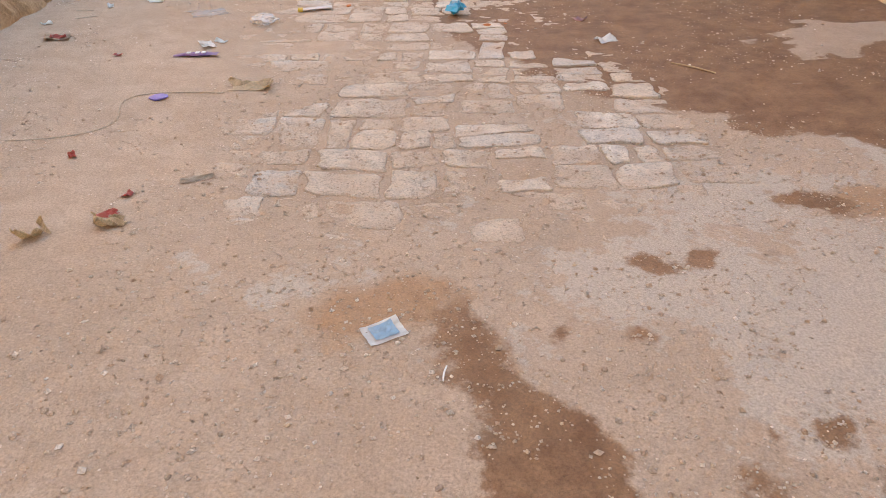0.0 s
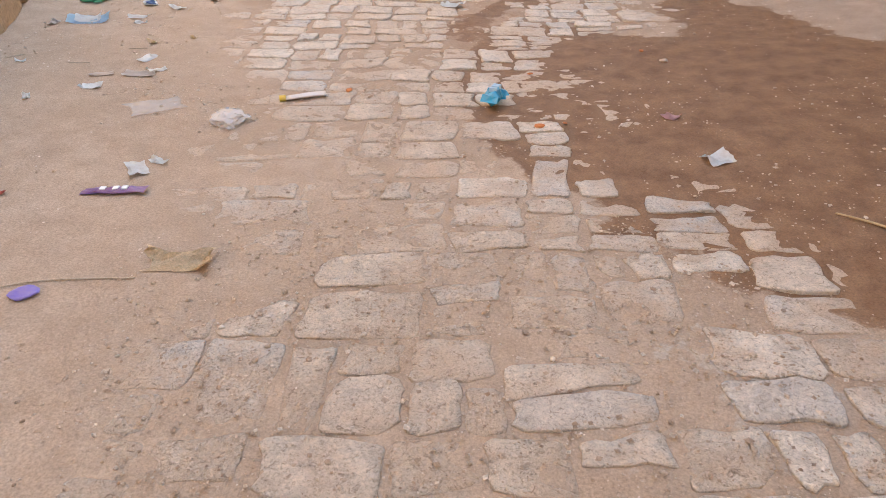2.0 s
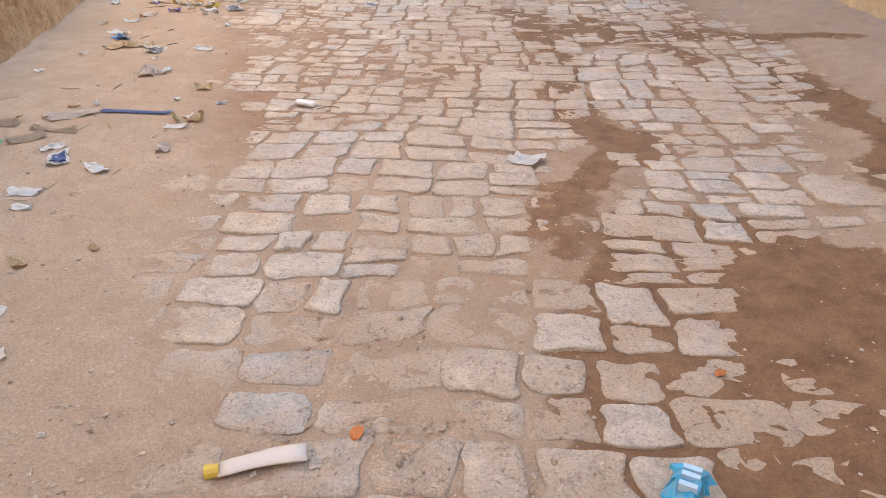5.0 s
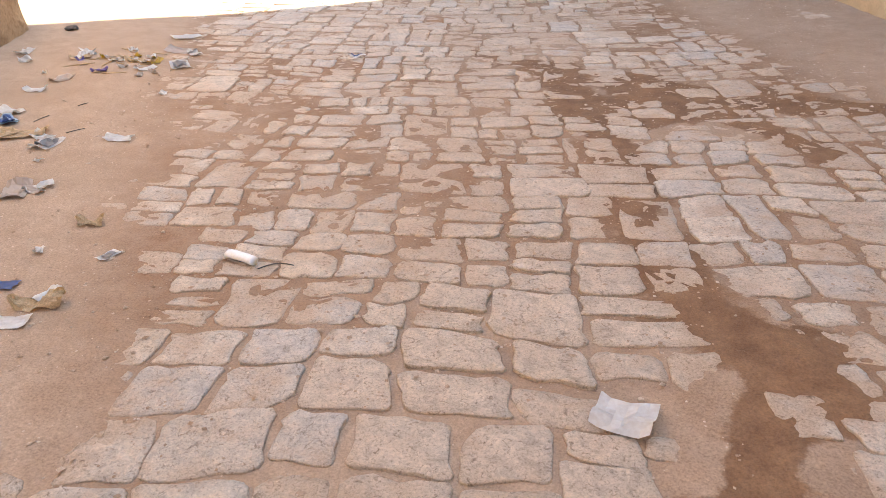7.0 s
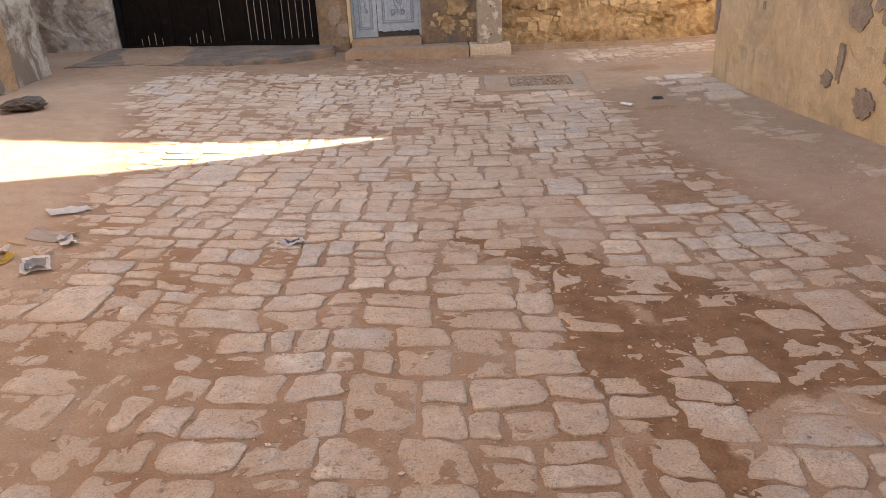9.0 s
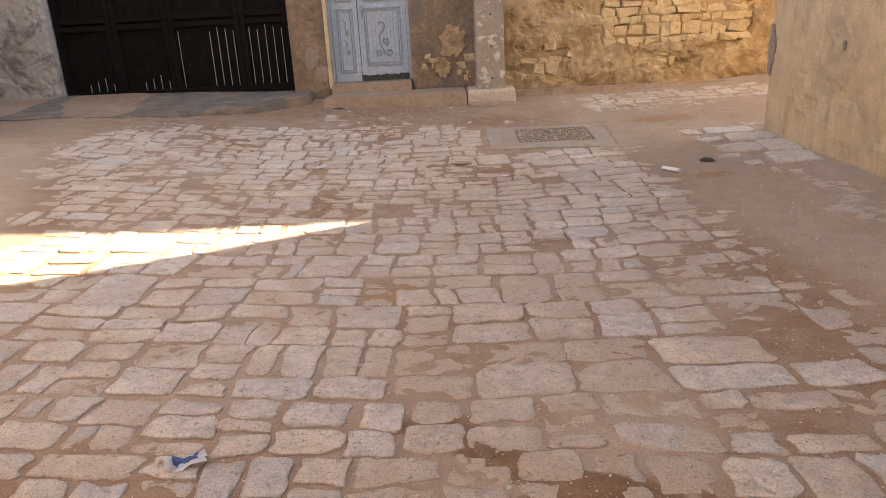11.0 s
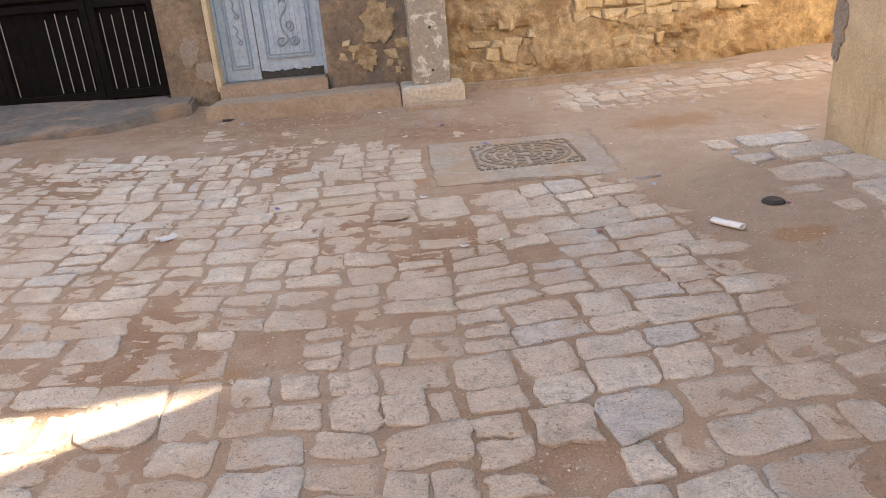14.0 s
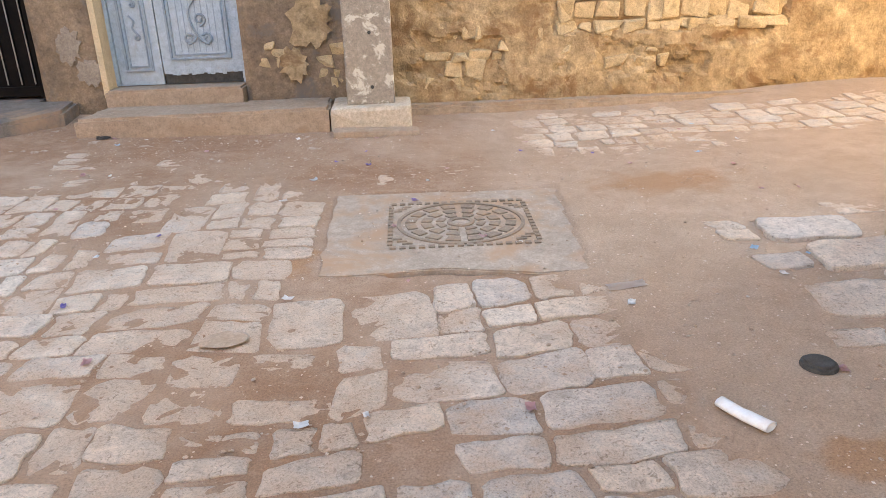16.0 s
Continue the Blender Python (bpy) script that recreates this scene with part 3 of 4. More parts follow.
# ---- gate, door, steps, pillar ----
def build_gate():
    """Wide dark iron gate: framed bays with battened lower and upper panels."""
    g = holder("iron_gate", -4.79, FACE + 0.2, 0.5)
    tagged(g, "dark brown iron double gate with vertical battens, closed", "gate")
    bays = [(-1.85, -0.95), (-0.95, -0.05), (-0.05, 1.08), (1.08, 1.85)]
    for i, (a, b) in enumerate(bays):
        bm = bmesh.new()
        add_box(bm, a + 0.02, b - 0.02, 0.03, 0.05, 0.03, 2.58)
        n = max(4, int((b - a) / 0.115))
        for k in range(1, n):
            x = a + (b - a) * k / n
            add_box(bm, x - 0.012, x + 0.012, 0.012, 0.03, 0.12, 1.05)
            add_box(bm, x - 0.012, x + 0.012, 0.012, 0.03, 1.28, 2.48)
        from_bm("panel", bm, IRON, g)
        bm = bmesh.new()
        for x in (a + 0.045, b - 0.045):
            add_box(bm, x - 0.04, x + 0.04, -0.03, 0.03, 0.0, 2.6, 0.006)
        for z0, z1 in ((0.02, 0.11), (1.06, 1.14), (1.18, 1.26), (2.5, 2.6)):
            add_box(bm, a + 0.08, b - 0.08, -0.022, 0.03, z0, z1, 0.005)
        from_bm("frame", bm, IRON, g)
        # pale strips paint the light caught in the slots between battens
        if i >= 2:
            for k in range(1, n):
                if i == 2 and 1 < k < n - 4:
                    continue
                x = a + (b - a) * k / n
                light_strip = box("light_strip", x - 0.005, x + 0.005, 0.004, 0.014, 0.13, 1.03 - 0.03 * (k % 3), SLOT_LIGHT, 0.002, g)
        else:
            for k in range(3, n):
                x = a + (b - a) * k / n
                box("light_strip", x - 0.005, x + 0.005, 0.004, 0.014, 0.12, 0.24 + 0.05 * (k % 3), SLOT_LIGHT, 0.002, g)
    return g


def scroll(parent, pts, r=0.011):
    cu = bpy.data.curves.new("scroll", "CURVE")
    cu.dimensions, cu.bevel_depth, cu.bevel_resolution, cu.resolution_u = "3D", r, 1, 4
    sp = cu.splines.new("NURBS")
    sp.points.add(len(pts) - 1)
    for p, (x, z) in zip(sp.points, pts):
        p.co = (x, -0.012, z, 1)
    sp.use_endpoint_u, sp.order_u = True, 3
    cu.materials.append(BLUE_EDGE)
    ob = new("scroll", cu)
    ob.parent = parent
    return ob


def spiral(cx, cz, r, turns, start, way=1):
    n = int(10 * turns)
    return [(cx + r * (1 - 0.75 * i / n) * math.cos(start + way * 2 * math.pi * turns * i / n), cz + r * (1 - 0.75 * i / n) * math.sin(start + way * 2 * math.pi * turns * i / n)) for i in range(n + 1)]


def build_door():
    """Blue-grey steel door of a narrow and a wide leaf with raised mouldings and scrollwork."""
    d = holder("steel_door", -1.675, FACE + 0.22, 0.58)
    tagged(d, "faded blue-grey steel double door with scroll ornaments, closed", "door")
    bm = bmesh.new()
    for x0, x1, z0, z1 in ((-0.64, -0.595, 0, 2.1), (0.595, 0.64, 0, 2.1), (-0.595, 0.595, 2.05, 2.1)):
        add_box(bm, x0, x1, -0.03, 0.05, z0, z1, 0.005)
    from_bm("frame", bm, BLUE_STEEL, d)
    for a, b, low in ((-0.59, -0.175, 0.0), (-0.165, 0.59, 0.1)):
        bm = bmesh.new()
        add_box(bm, a, b, 0.0, 0.035, low, 2.045, 0.004)
        from_bm("leaf", bm, BLUE_STEEL, d)
        m = 0.075 if b - a < 0.5 else 0.085
        bm = bmesh.new()
        for z0, z1 in ((low + 0.13, 1.12), (1.22, 1.98)):
            for inset, wd, dep in ((0.0, 0.022, 0.02), (0.04, 0.014, 0.014)):
                x0, x1, y0, y1 = a + m + inset, b - m - inset, z0 + inset, z1 - inset
                for bx in ((x0, x1, y0, y0 + wd), (x0, x1, y1 - wd, y1), (x0, x0 + wd, y0 + wd, y1 - wd), (x1 - wd, x1, y0 + wd, y1 - wd)):
                    add_box(bm, bx[0], bx[1], -dep, 0.0, bx[2], bx[3], 0.004)
        from_bm("moulding", bm, BLUE_EDGE, d)
        if b > 0:
            # thin raised strips in the darker blue paint the shade of grooves
            bm = bmesh.new()
            for i in range(1, 8):
                x = a + m + 0.06 + (b - a - 2 * m - 0.12) * i / 8
                add_box(bm, x - 0.003, x + 0.003, -0.004, 0.0, low + 0.2, 1.05)
                add_box(bm, x - 0.003, x + 0.003, -0.004, 0.0, 1.29, 1.91)
            from_bm("groove_shade", bm, BLUE_EDGE, d)
            cx = (a + b) / 2
            for z in (0.36, 1.36):
                scroll(d, spiral(cx - 0.085, z + 0.06, 0.055, 1.2, 0.6, 1))
                scroll(d, spiral(cx + 0.085, z + 0.06, 0.055, 1.2, math.pi - 0.6, -1))
                scroll(d, [(cx - 0.1, z + 0.01), (cx - 0.04, z + 0.03), (cx, z + 0.1), (cx + 0.04, z + 0.03), (cx + 0.1, z + 0.01)])
                scroll(d, spiral(cx + 0.03, z + 0.24, 0.065, 1.3, -1.6, 1))
                scroll(d, [(cx, z + 0.09), (cx - 0.06, z + 0.2), (cx - 0.07, z + 0.34), (cx + 0.01, z + 0.42), (cx + 0.04, z + 0.5), (cx - 0.03, z + 0.56), (cx - 0.06, z + 0.5)])
        else:
            cx = (a + b) / 2
            for z in (0.45, 0.75, 1.4):
                scroll(d, spiral(cx + 0.02, z, 0.035, 1.2, 1.6, -1), 0.009)
                scroll(d, [(cx - 0.03, z + 0.2), (cx + 0.035, z + 0.15), (cx - 0.03, z + 0.08), (cx + 0.03, z + 0.03)], 0.009)
    # torn rubber sweep under the wide leaf, with a ragged upper strip
    bm = bmesh.new()
    add_box(bm, -0.16, 0.585, 0.012, 0.028, 0.002, 0.099)
    from_bm("rubber_sweep", bm, BLACK_RUBBER, d)
    bm = bmesh.new()
    for i in range(20):
        x = -0.16 + 0.745 * i / 20
        add_box(bm, x, x + 0.036, -0.006, 0.004, 0.088 + random.uniform(-0.014, 0.016), 0.135)
    from_bm("ragged_strip", bm, BLUE_STEEL, d)
    lock = box("lock", -0.135, -0.085, -0.03, 0.0, 0.98, 1.16, BLUE_EDGE, 0.006, d)
    return d


gate, door = build_gate(), build_door()
tagged(box("door_jamb", -2.355, -2.3, FACE - 0.025, FACE + 0.21, 0.5, 2.68, CREAM, 0.006), "cream plastered reveal beside the blue door", "trim", kind="structure")


def slab(name, poly, z_of, drop, mat, label, category, bevel=0.015, kind="structure"):
    """A slab with the given outline; z_of gives its top, drop how far its sides go down."""
    bm = bmesh.new()
    top = [bm.verts.new((x, y, z_of(x, y))) for x, y in poly]
    f = bm.faces.new(top)
    r = bmesh.ops.extrude_face_region(bm, geom=[f])
    for v in [g for g in r["geom"] if isinstance(g, bmesh.types.BMVert)]:
        v.co.z -= drop
    es = [e for e in bm.edges if all(v in top for v in e.verts)]
    if bevel:
        bmesh.ops.bevel(bm, geom=es, offset=bevel, segments=2, affect="EDGES")
    ob = from_bm(name, bm, mat)
    return tagged(ob, label, category, kind=kind)


def uneven(pts, step=0.12, amp=0.02, seed=1):
    """An outline with small random steps along it."""
    rnd, out = random.Random(seed), []
    for (ax, ay), (bx, by) in zip(pts, pts[1:] + pts[:1]):
        n = max(1, int(math.hypot(bx - ax, by - ay) / step))
        for i in range(n):
            out.append((ax + (bx - ax) * i / n + (rnd.uniform(-amp, amp) if i else 0), ay + (by - ay) * i / n + (rnd.uniform(-amp, amp) if i else 0)))
    return out


slab("gate_ramp", uneven([(-6.75, 19.2), (-5.3, 19.2), (-4.2, 19.6), (-3.3, 19.95), (-2.6, 20.7), (-2.62, 21.08), (-2.93, 21.09), (-2.93, 21.5), (-6.64, 21.5), (-6.64, 21.09), (-6.75, 21.09)], 0.2, 0.03), lambda x, y: max(0.495 - 0.10 * max(0.0, 21.1 - y), float(level(x, y)) + 0.03), 0.5, RAMP, "worn cement ramp in front of the gate", "ramp", 0.03)
slab("door_threshold", [(-2.31, 20.98), (-1.04, 20.98), (-1.04, 21.5), (-2.31, 21.5)], lambda x, y: 0.575, 0.5, STEP, "worn rendered door sill", "threshold", 0.02)
slab("door_step", uneven([(-2.36, 20.32), (-0.2, 20.44), (-0.2, 21.08), (-1.03, 21.08), (-1.03, 20.975), (-2.3, 20.975)], 0.2, 0.012), lambda x, y: 0.43, 0.5, STEP, "dusty rendered doorstep", "step", 0.025)
slab("wall_footing", uneven([(0.45, 20.93), (6.0, 20.9), (6.0, 21.12), (0.45, 21.12)], 0.15, 0.02), lambda x, y: 0.335, 0.4, STEP, "low earthen footing along the plaster wall", "footing", 0.03)


def build_pillar():
    p = holder("pillar", 0.18, 20.76, 0.2)
    tagged(p, "flaked grey concrete pillar on a pale stone pedestal", "pillar")
    bm = bmesh.new()
    add_box(bm, -0.37, 0.37, -0.34, 0.24, -0.15, 0.23, 0.04, 0.012)
    bmesh.ops.subdivide_edges(bm, edges=bm.edges[:], cuts=2, use_grid_fill=True)
    for v in bm.verts:
        v.co += noise.noise_vector(v.co * 7) * 0.012
    from_bm("pedestal", bm, PLINTH, p)
    bm = bmesh.new()
    add_box(bm, -0.215, 0.215, -0.2, 0.24, 0.22, 3.4, 0.02)
    bmesh.ops.subdivide_edges(bm, edges=bm.edges[:], cuts=5, use_grid_fill=True)
    for v in bm.verts:
        v.co += noise.noise_vector(v.co * 4) * 0.006
    from_bm("shaft", bm, PILLAR, p)
    # flat black discs paint the shade inside the bolt holes
    for z in (0.38, 0.85, 1.3):
        bm = bmesh.new()
        bmesh.ops.create_cone(bm, cap_ends=True, segments=10, radius1=0.016, radius2=0.016, depth=0.012, matrix=Matrix.Translation((0.02, -0.205, z)) @ Matrix.Rotation(math.pi / 2, 4, "X"))
        from_bm("bolt_hole_shade", bm, BLACK_RUBBER, p)
    bm = bmesh.new()
    add_box(bm, -0.34, 0.42, -0.55, -0.3, -0.12, 0.035, 0.03, 0.02)
    from_bm("footing", bm, STEP, p)
    return p


pillar = build_pillar()

# flaked patches on the plastered walls
for s, (y, z, w, h) in enumerate([(14.2, 1.05, 0.42, 0.42), (13.8, 1.3, 0.5, 0.8), (14.41, 0.6, 0.12, 0.4), (13.95, 0.28, 0.4, 0.3), (13.5, 0.5, 0.5, 0.5), (17.46, 0.95, 0.16, 0.6), (14.6, 0.42, 0.22, 0.2), (13.7, 0.75, 0.16, 0.3), (13.5, 1.0, 0.07, 0.12), (14.9, 1.2, 0.06, 0.12), (16.1, 1.05, 0.05, 0.1), (11.9, 0.5, 0.4, 0.35)]):
    x = 3.0 + 0.0143 * (17.55 - y)
    flake("wall_patch", (x - 0.02, y, z), -89.2, 30 + s, w, h, BITUMEN, "dark grey mortar patch in flaking plaster")
for s, (x, z, w, h) in enumerate([(-2.6, 0.98, 0.26, 0.42), (-2.44, 0.75, 0.3, 0.3), (-0.55, 0.75, 0.3, 0.35), (-0.35, 1.15, 0.5, 0.6)]):
    flake("wall_patch", (x, FACE - 0.018, z), 0, 60 + s, w, h, BITUMEN if x < -2 else PLASTER, "rough patch of older render")


def rubble(parent, x0, x1, z0, z1, seed, dens=1.0, size=1.0):
    """Rows of uneven rubble stones set in the wall face."""
    rnd = random.Random(seed)
    z = z0
    while z < z1:
        h = rnd.uniform(0.09, 0.2) * size
        x = x0 + rnd.uniform(0, 0.1)
        while x < x1:
            w = rnd.uniform(0.1, 0.34) * size
            if rnd.random() < dens:
                bm = bmesh.new()
                add_box(bm, -w / 2 + 0.005, w / 2 - 0.005, -0.012 - rnd.uniform(0, 0.03), 0.1, -h / 2 + 0.004, h / 2 - 0.004, 0.02, 0.03)
                for v in bm.verts:
                    v.co += noise.noise_vector(v.co * 7 + Vector((x * 7, z * 7, 0))) * 0.026
                ob = from_bm("stone", bm, RUBBLE, parent)
                ob.matrix_basis = pose(x + w / 2, FACE + 0.05, z + h / 2, rnd.uniform(-3, 3), rnd.uniform(-5, 5), rnd.uniform(-3, 3))
            x += w
        z += h


rubble(facade[0], 1.95, 4.35, 0.94, 1.68, 3, 1.0, 1.05)
rubble(facade[0], 0.68, 1.5, 0.46, 0.92, 4, 0.4, 0.85)
rubble(facade[0], 1.6, 3.2, 0.6, 0.92, 5, 0.3, 0.8)
rubble(facade[0], 1.05, 2.35, 1.68, 2.1, 6, 0.9)
rubble(facade[0], 3.0, 6.0, 0.5, 1.0, 8, 0.08)
rubble(facade[0], 4.3, 7.0, 1.0, 1.7, 11, 0.2)
rubble(facade[1], -0.95, -0.75, 0.72, 0.95, 7, 0.7, 0.7)
rubble(facade[1], -0.36, -0.06, 0.5, 0.9, 9, 0.7, 0.7)


# ---- manhole ----
def build_manhole():
    pad_z = lambda x, y: float(level(x, y)) - 0.002
    slab("manhole_pad", uneven([(-0.07, 17.5), (0.65, 17.52), (1.38, 17.36), (1.5, 18.76), (-0.05, 18.82)], 0.14, 0.02, 4), pad_z, 0.15, CEMENT, "grey cement pad round the manhole", "pavement", 0.008)
    m = holder("manhole_cover", 0.75, 18.17, float(level(0.75, 18.17)) - 0.002, -1.5)
    m.matrix_basis = m.matrix_basis @ Matrix.Rotation(radians(2.6), 4, "X")
    tagged(m, "dusty cast iron manhole cover with round ribbed pattern", "manhole cover")
    bm = bmesh.new()
    add_box(bm, -0.46, 0.46, -0.39, 0.39, -0.05, 0.002, 0.003)
    from_bm("plate", bm, CAST_DUST, m)
    bm = bmesh.new()
    for i in range(16):
        t = -0.44 + 0.88 * (i + 0.5) / 16
        add_box(bm, t - 0.018, t + 0.018, 0.345, 0.375, 0, 0.014)
        add_box(bm, t - 0.018, t + 0.018, -0.375, -0.345, 0, 0.014)
    for i in range(13):
        t = -0.33 + 0.66 * (i + 0.5) / 13
        add_box(bm, -0.445, -0.415, t - 0.016, t + 0.016, 0, 0.014)
        add_box(bm, 0.415, 0.445, t - 0.016, t + 0.016, 0, 0.014)
    tagged(from_bm("border_studs", bm, CAST, m), kind="stuff")
    bm = bmesh.new()
    for r0, r1, n, gap in ((0.325, 0.345, 48, 0.0), (0.05, 0.075, 16, 0.0), (0.245, 0.3, 16, 0.32), (0.16, 0.215, 12, 0.35), (0.095, 0.135, 8, 0.4)):
        for i in range(n):
            a0, a1 = 2 * math.pi * (i + gap / 2) / n, 2 * math.pi * (i + 1 - gap / 2) / n
            lo = [bm.verts.new((r * math.cos(a) * 1.14, r * math.sin(a), 0.0)) for r, a in ((r0, a0), (r1, a0), (r1, a1), (r0, a1))]
            hi = [bm.verts.new((v.co.x, v.co.y, 0.014)) for v in lo]
            bm.faces.new(hi)
            for k in range(4):
                bm.faces.new((lo[k], lo[(k + 1) % 4], hi[(k + 1) % 4], hi[k]))
    for sx in (-1, 1):
        for sy in (-1, 1):
            for k in range(3):
                x, y = sx * (0.33 + 0.03 * k), sy * (0.30 - 0.035 * k)
                add_box(bm, x - 0.03, x + 0.03, y - 0.01, y + 0.01, 0, 0.012)
    tagged(from_bm("ribs", bm, CAST, m), kind="stuff")
    return m


manhole = build_manhole()


# ---- litter ----
def on_ground(x, y):
    z = float(sand_height(x, y))
    if cover(x, y) < 0.0:
        z = max(z, float(level(x, y)) + 0.004)
    return z


def seated(ob, x, y, turn, lift=0.0):
    ob.matrix_basis = pose(x, y, on_ground(x, y) + lift, 0, 0, turn)
    return ob


def sheet(name, x, y, w, d, turn, mat, label, category, curl=0.02, seed=0, ragged=0.25, band=None, n=7, fold=0.0):
    """A scrap of paper or film: a thin, bent, ragged sheet, perhaps with a printed field."""
    ct, st, base = math.cos(radians(turn)), math.sin(radians(turn)), on_ground(x, y)
    curl *= 0.6

    def build(nm, s, t, lift, m, par):
        bm = bmesh.new()
        grid = []
        for i in range(n):
            row = []
            for j in range(n):
                u, v = i / (n - 1) - 0.5, j / (n - 1) - 0.5
                k = 1 - ragged * abs(noise.noise(Vector((u * 3.1, v * 3.1, seed * 1.7)))) if max(abs(u), abs(v)) > 0.45 else 1
                z = curl * (noise.noise(Vector((u * 2.2, v * 2.2, seed * 3.3))) * 1.2 + 0.6 * abs(u * 2) ** 3 + 0.5 * abs(noise.noise(Vector((u * 6, v * 6, seed)))))
                z += fold * max(0, u) * 2
                lx, ly = u * w * s * k, v * d * t * k
                gx, gy = x + lx * ct - ly * st, y + lx * st + ly * ct
                row.append(bm.verts.new((lx, ly, max(0, z) + 0.004 + lift + on_ground(gx, gy) - base)))
            grid.append(row)
        for i in range(n - 1):
            for j in range(n - 1):
                bm.faces.new((grid[i][j], grid[i + 1][j], grid[i + 1][j + 1], grid[i][j + 1]))
        r = bmesh.ops.solidify(bm, geom=bm.faces[:], thickness=0.0012)
        return from_bm(nm, bm, m, par)
    if band is None:
        ob = build(name, 1, 1, 0, mat, None)
    else:
        ob = holder(name, 0, 0, 0)
        build("sheet", 1, 1, 0, mat, ob)
        build("print", 0.62, 0.7, 0.003, band, ob)
    seated(ob, x, y, turn)
    return tagged(ob, label, category, "litter on the sand" if name in ("paper_scrap", "litter_scrap", "foil_scrap") else "")


def pouch(name, x, y, w, d, h, turn, mat, label, band=None, seed=0, category="wrapper"):
    """A puffed foil wrapper with crimped ends."""
    bm = bmesh.new()
    n, k = 9, 8
    rings = []
    for i in range(n):
        u = i / (n - 1)
        puff = math.sin(math.pi * min(1, max(0, (u - 0.08) / 0.84))) ** 0.6 if 0.08 < u < 0.92 else 0.04
        ring = []
        for j in range(k):
            a = 2 * math.pi * j / k
            q = Vector(((u - 0.5) * w, d / 2 * math.cos(a) * (1.0 - 0.15 * puff), h / 2 * (math.sin(a) * max(puff, 0.05) + 1)))
            q += noise.noise_vector(q * 40 + Vector((seed, 0, 0))) * h * 0.28
            q.z = max(q.z, 0.002)
            ring.append(bm.verts.new(q))
        rings.append(ring)
    for a, b in zip(rings, rings[1:]):
        for j in range(k):
            bm.faces.new((a[j], a[(j + 1) % k], b[(j + 1) % k], b[j]))
    bm.faces.new(rings[0])
    bm.faces.new(rings[-1])
    if band is None:
        ob = from_bm(name, bm, mat, None, False)
    else:
        ob = holder(name, 0, 0, 0)
        from_bm("film", bm, mat, ob)
        for u in (-0.18, 0.02, 0.16):
            box("print", u * w - 0.03 * w, u * w + 0.06 * w, -d * 0.22, d * 0.2, h * 0.8, h * 1.03, band, 0.001, ob)
    seated(ob, x, y, turn)
    return tagged(ob, label, category)


def tube(name, x, y, length, r, turn, mat, label, category, taper=0.8, cap=None, squash=0.7, seed=0, hollow=False):
    """A roll or squeezed tube lying on its side, with an open end or a cap."""
    bm = bmesh.new()
    rings, n, k = [], 8, 12
    for i in range(n):
        u = i / (n - 1)
        rr = r * (1 - (1 - taper) * u) * (1 + 0.12 * noise.noise(Vector((u * 4, seed, 0))))
        rings.append([bm.verts.new(((u - 0.5) * length, rr * math.cos(2 * math.pi * j / k) + 0.06 * length * math.sin(u * 2.5), rr * squash * (1 + math.sin(2 * math.pi * j / k)) + 0.003)) for j in range(k)])
    for a, b in zip(rings, rings[1:]):
        for j in range(k):
            bm.faces.new((a[j], a[(j + 1) % k], b[(j + 1) % k], b[j]))
    bm.faces.new(rings[-1])
    if hollow:
        inner = [bm.verts.new((v.co.x + (0.0 if s == 0 else length * 0.2), v.co.y * 0.8, (v.co.z - r * squash) * 0.8 + r * squash)) for s in (0, 1) for v in rings[0]]
        for j in range(k):
            bm.faces.new((rings[0][j], rings[0][(j + 1) % k], inner[(j + 1) % k], inner[j]))
            bm.faces.new((inner[j], inner[(j + 1) % k], inner[k + (j + 1) % k], inner[k + j]))
        bm.faces.new(inner[k:])
    else:
        bm.faces.new(rings[0])
    ob = holder(name, 0, 0, 0)
    from_bm("body", bm, mat, ob, True)
    if cap:
        bm = bmesh.new()
        bmesh.ops.create_cone(bm, cap_ends=True, segments=12, radius1=r * 0.75, radius2=r * 0.65, depth=length * 0.16, matrix=Matrix.Translation((-length * 0.57, 0, r * squash + 0.003)) @ Matrix.Rotation(math.pi / 2, 4, "Y"))
        from_bm("cap", bm, cap, ob)
    seated(ob, x, y, turn)
    return tagged(ob, label, category)


def twig(name, x, y, length, turn, mat, label, category="stick", r=0.005, bend=0.04):
    cu = bpy.data.curves.new(name, "CURVE")
    cu.dimensions, cu.bevel_depth, cu.bevel_resolution = "3D", r, 1
    sp = cu.splines.new("POLY")
    sp.points.add(5)
    for i, p in enumerate(sp.points):
        u = i / 5 - 0.5
        p.co = (u * length, bend * length * math.cos(u * 4), r + 0.004, 1)
        p.radius = 1 - 0.4 * abs(u)
    cu.materials.append(mat)
    ob = seated(new(name, cu), x, y, turn)
    return tagged(ob, label, category, "straws on the sand" if name == "straw_stick" else "")


def chip(name, x, y, s, turn, mat, label, category, seed=0, flat=0.45):
    bm = bmesh.new()
    bmesh.ops.create_icosphere(bm, subdivisions=2, radius=s / 2)
    for v in bm.verts:
        v.co += noise.noise_vector(v.co * (1.6 / s) + Vector((seed * 3.1, 0, 0))) * s * 0.22
        v.co.z *= flat
        v.co.y *= 0.7
    ob = from_bm(name, bm, mat)
    seated(ob, x, y, turn, s * flat * 0.28)
    return tagged(ob, label, category)


def dry_leaf(x, y, s, turn, seed, label="curled dry brown leaf on the sand"):
    return sheet("dry_leaf", x, y, s, s * 0.5, turn, LEAF, label, "leaf", 0.09, seed, 0.8, None, 9)


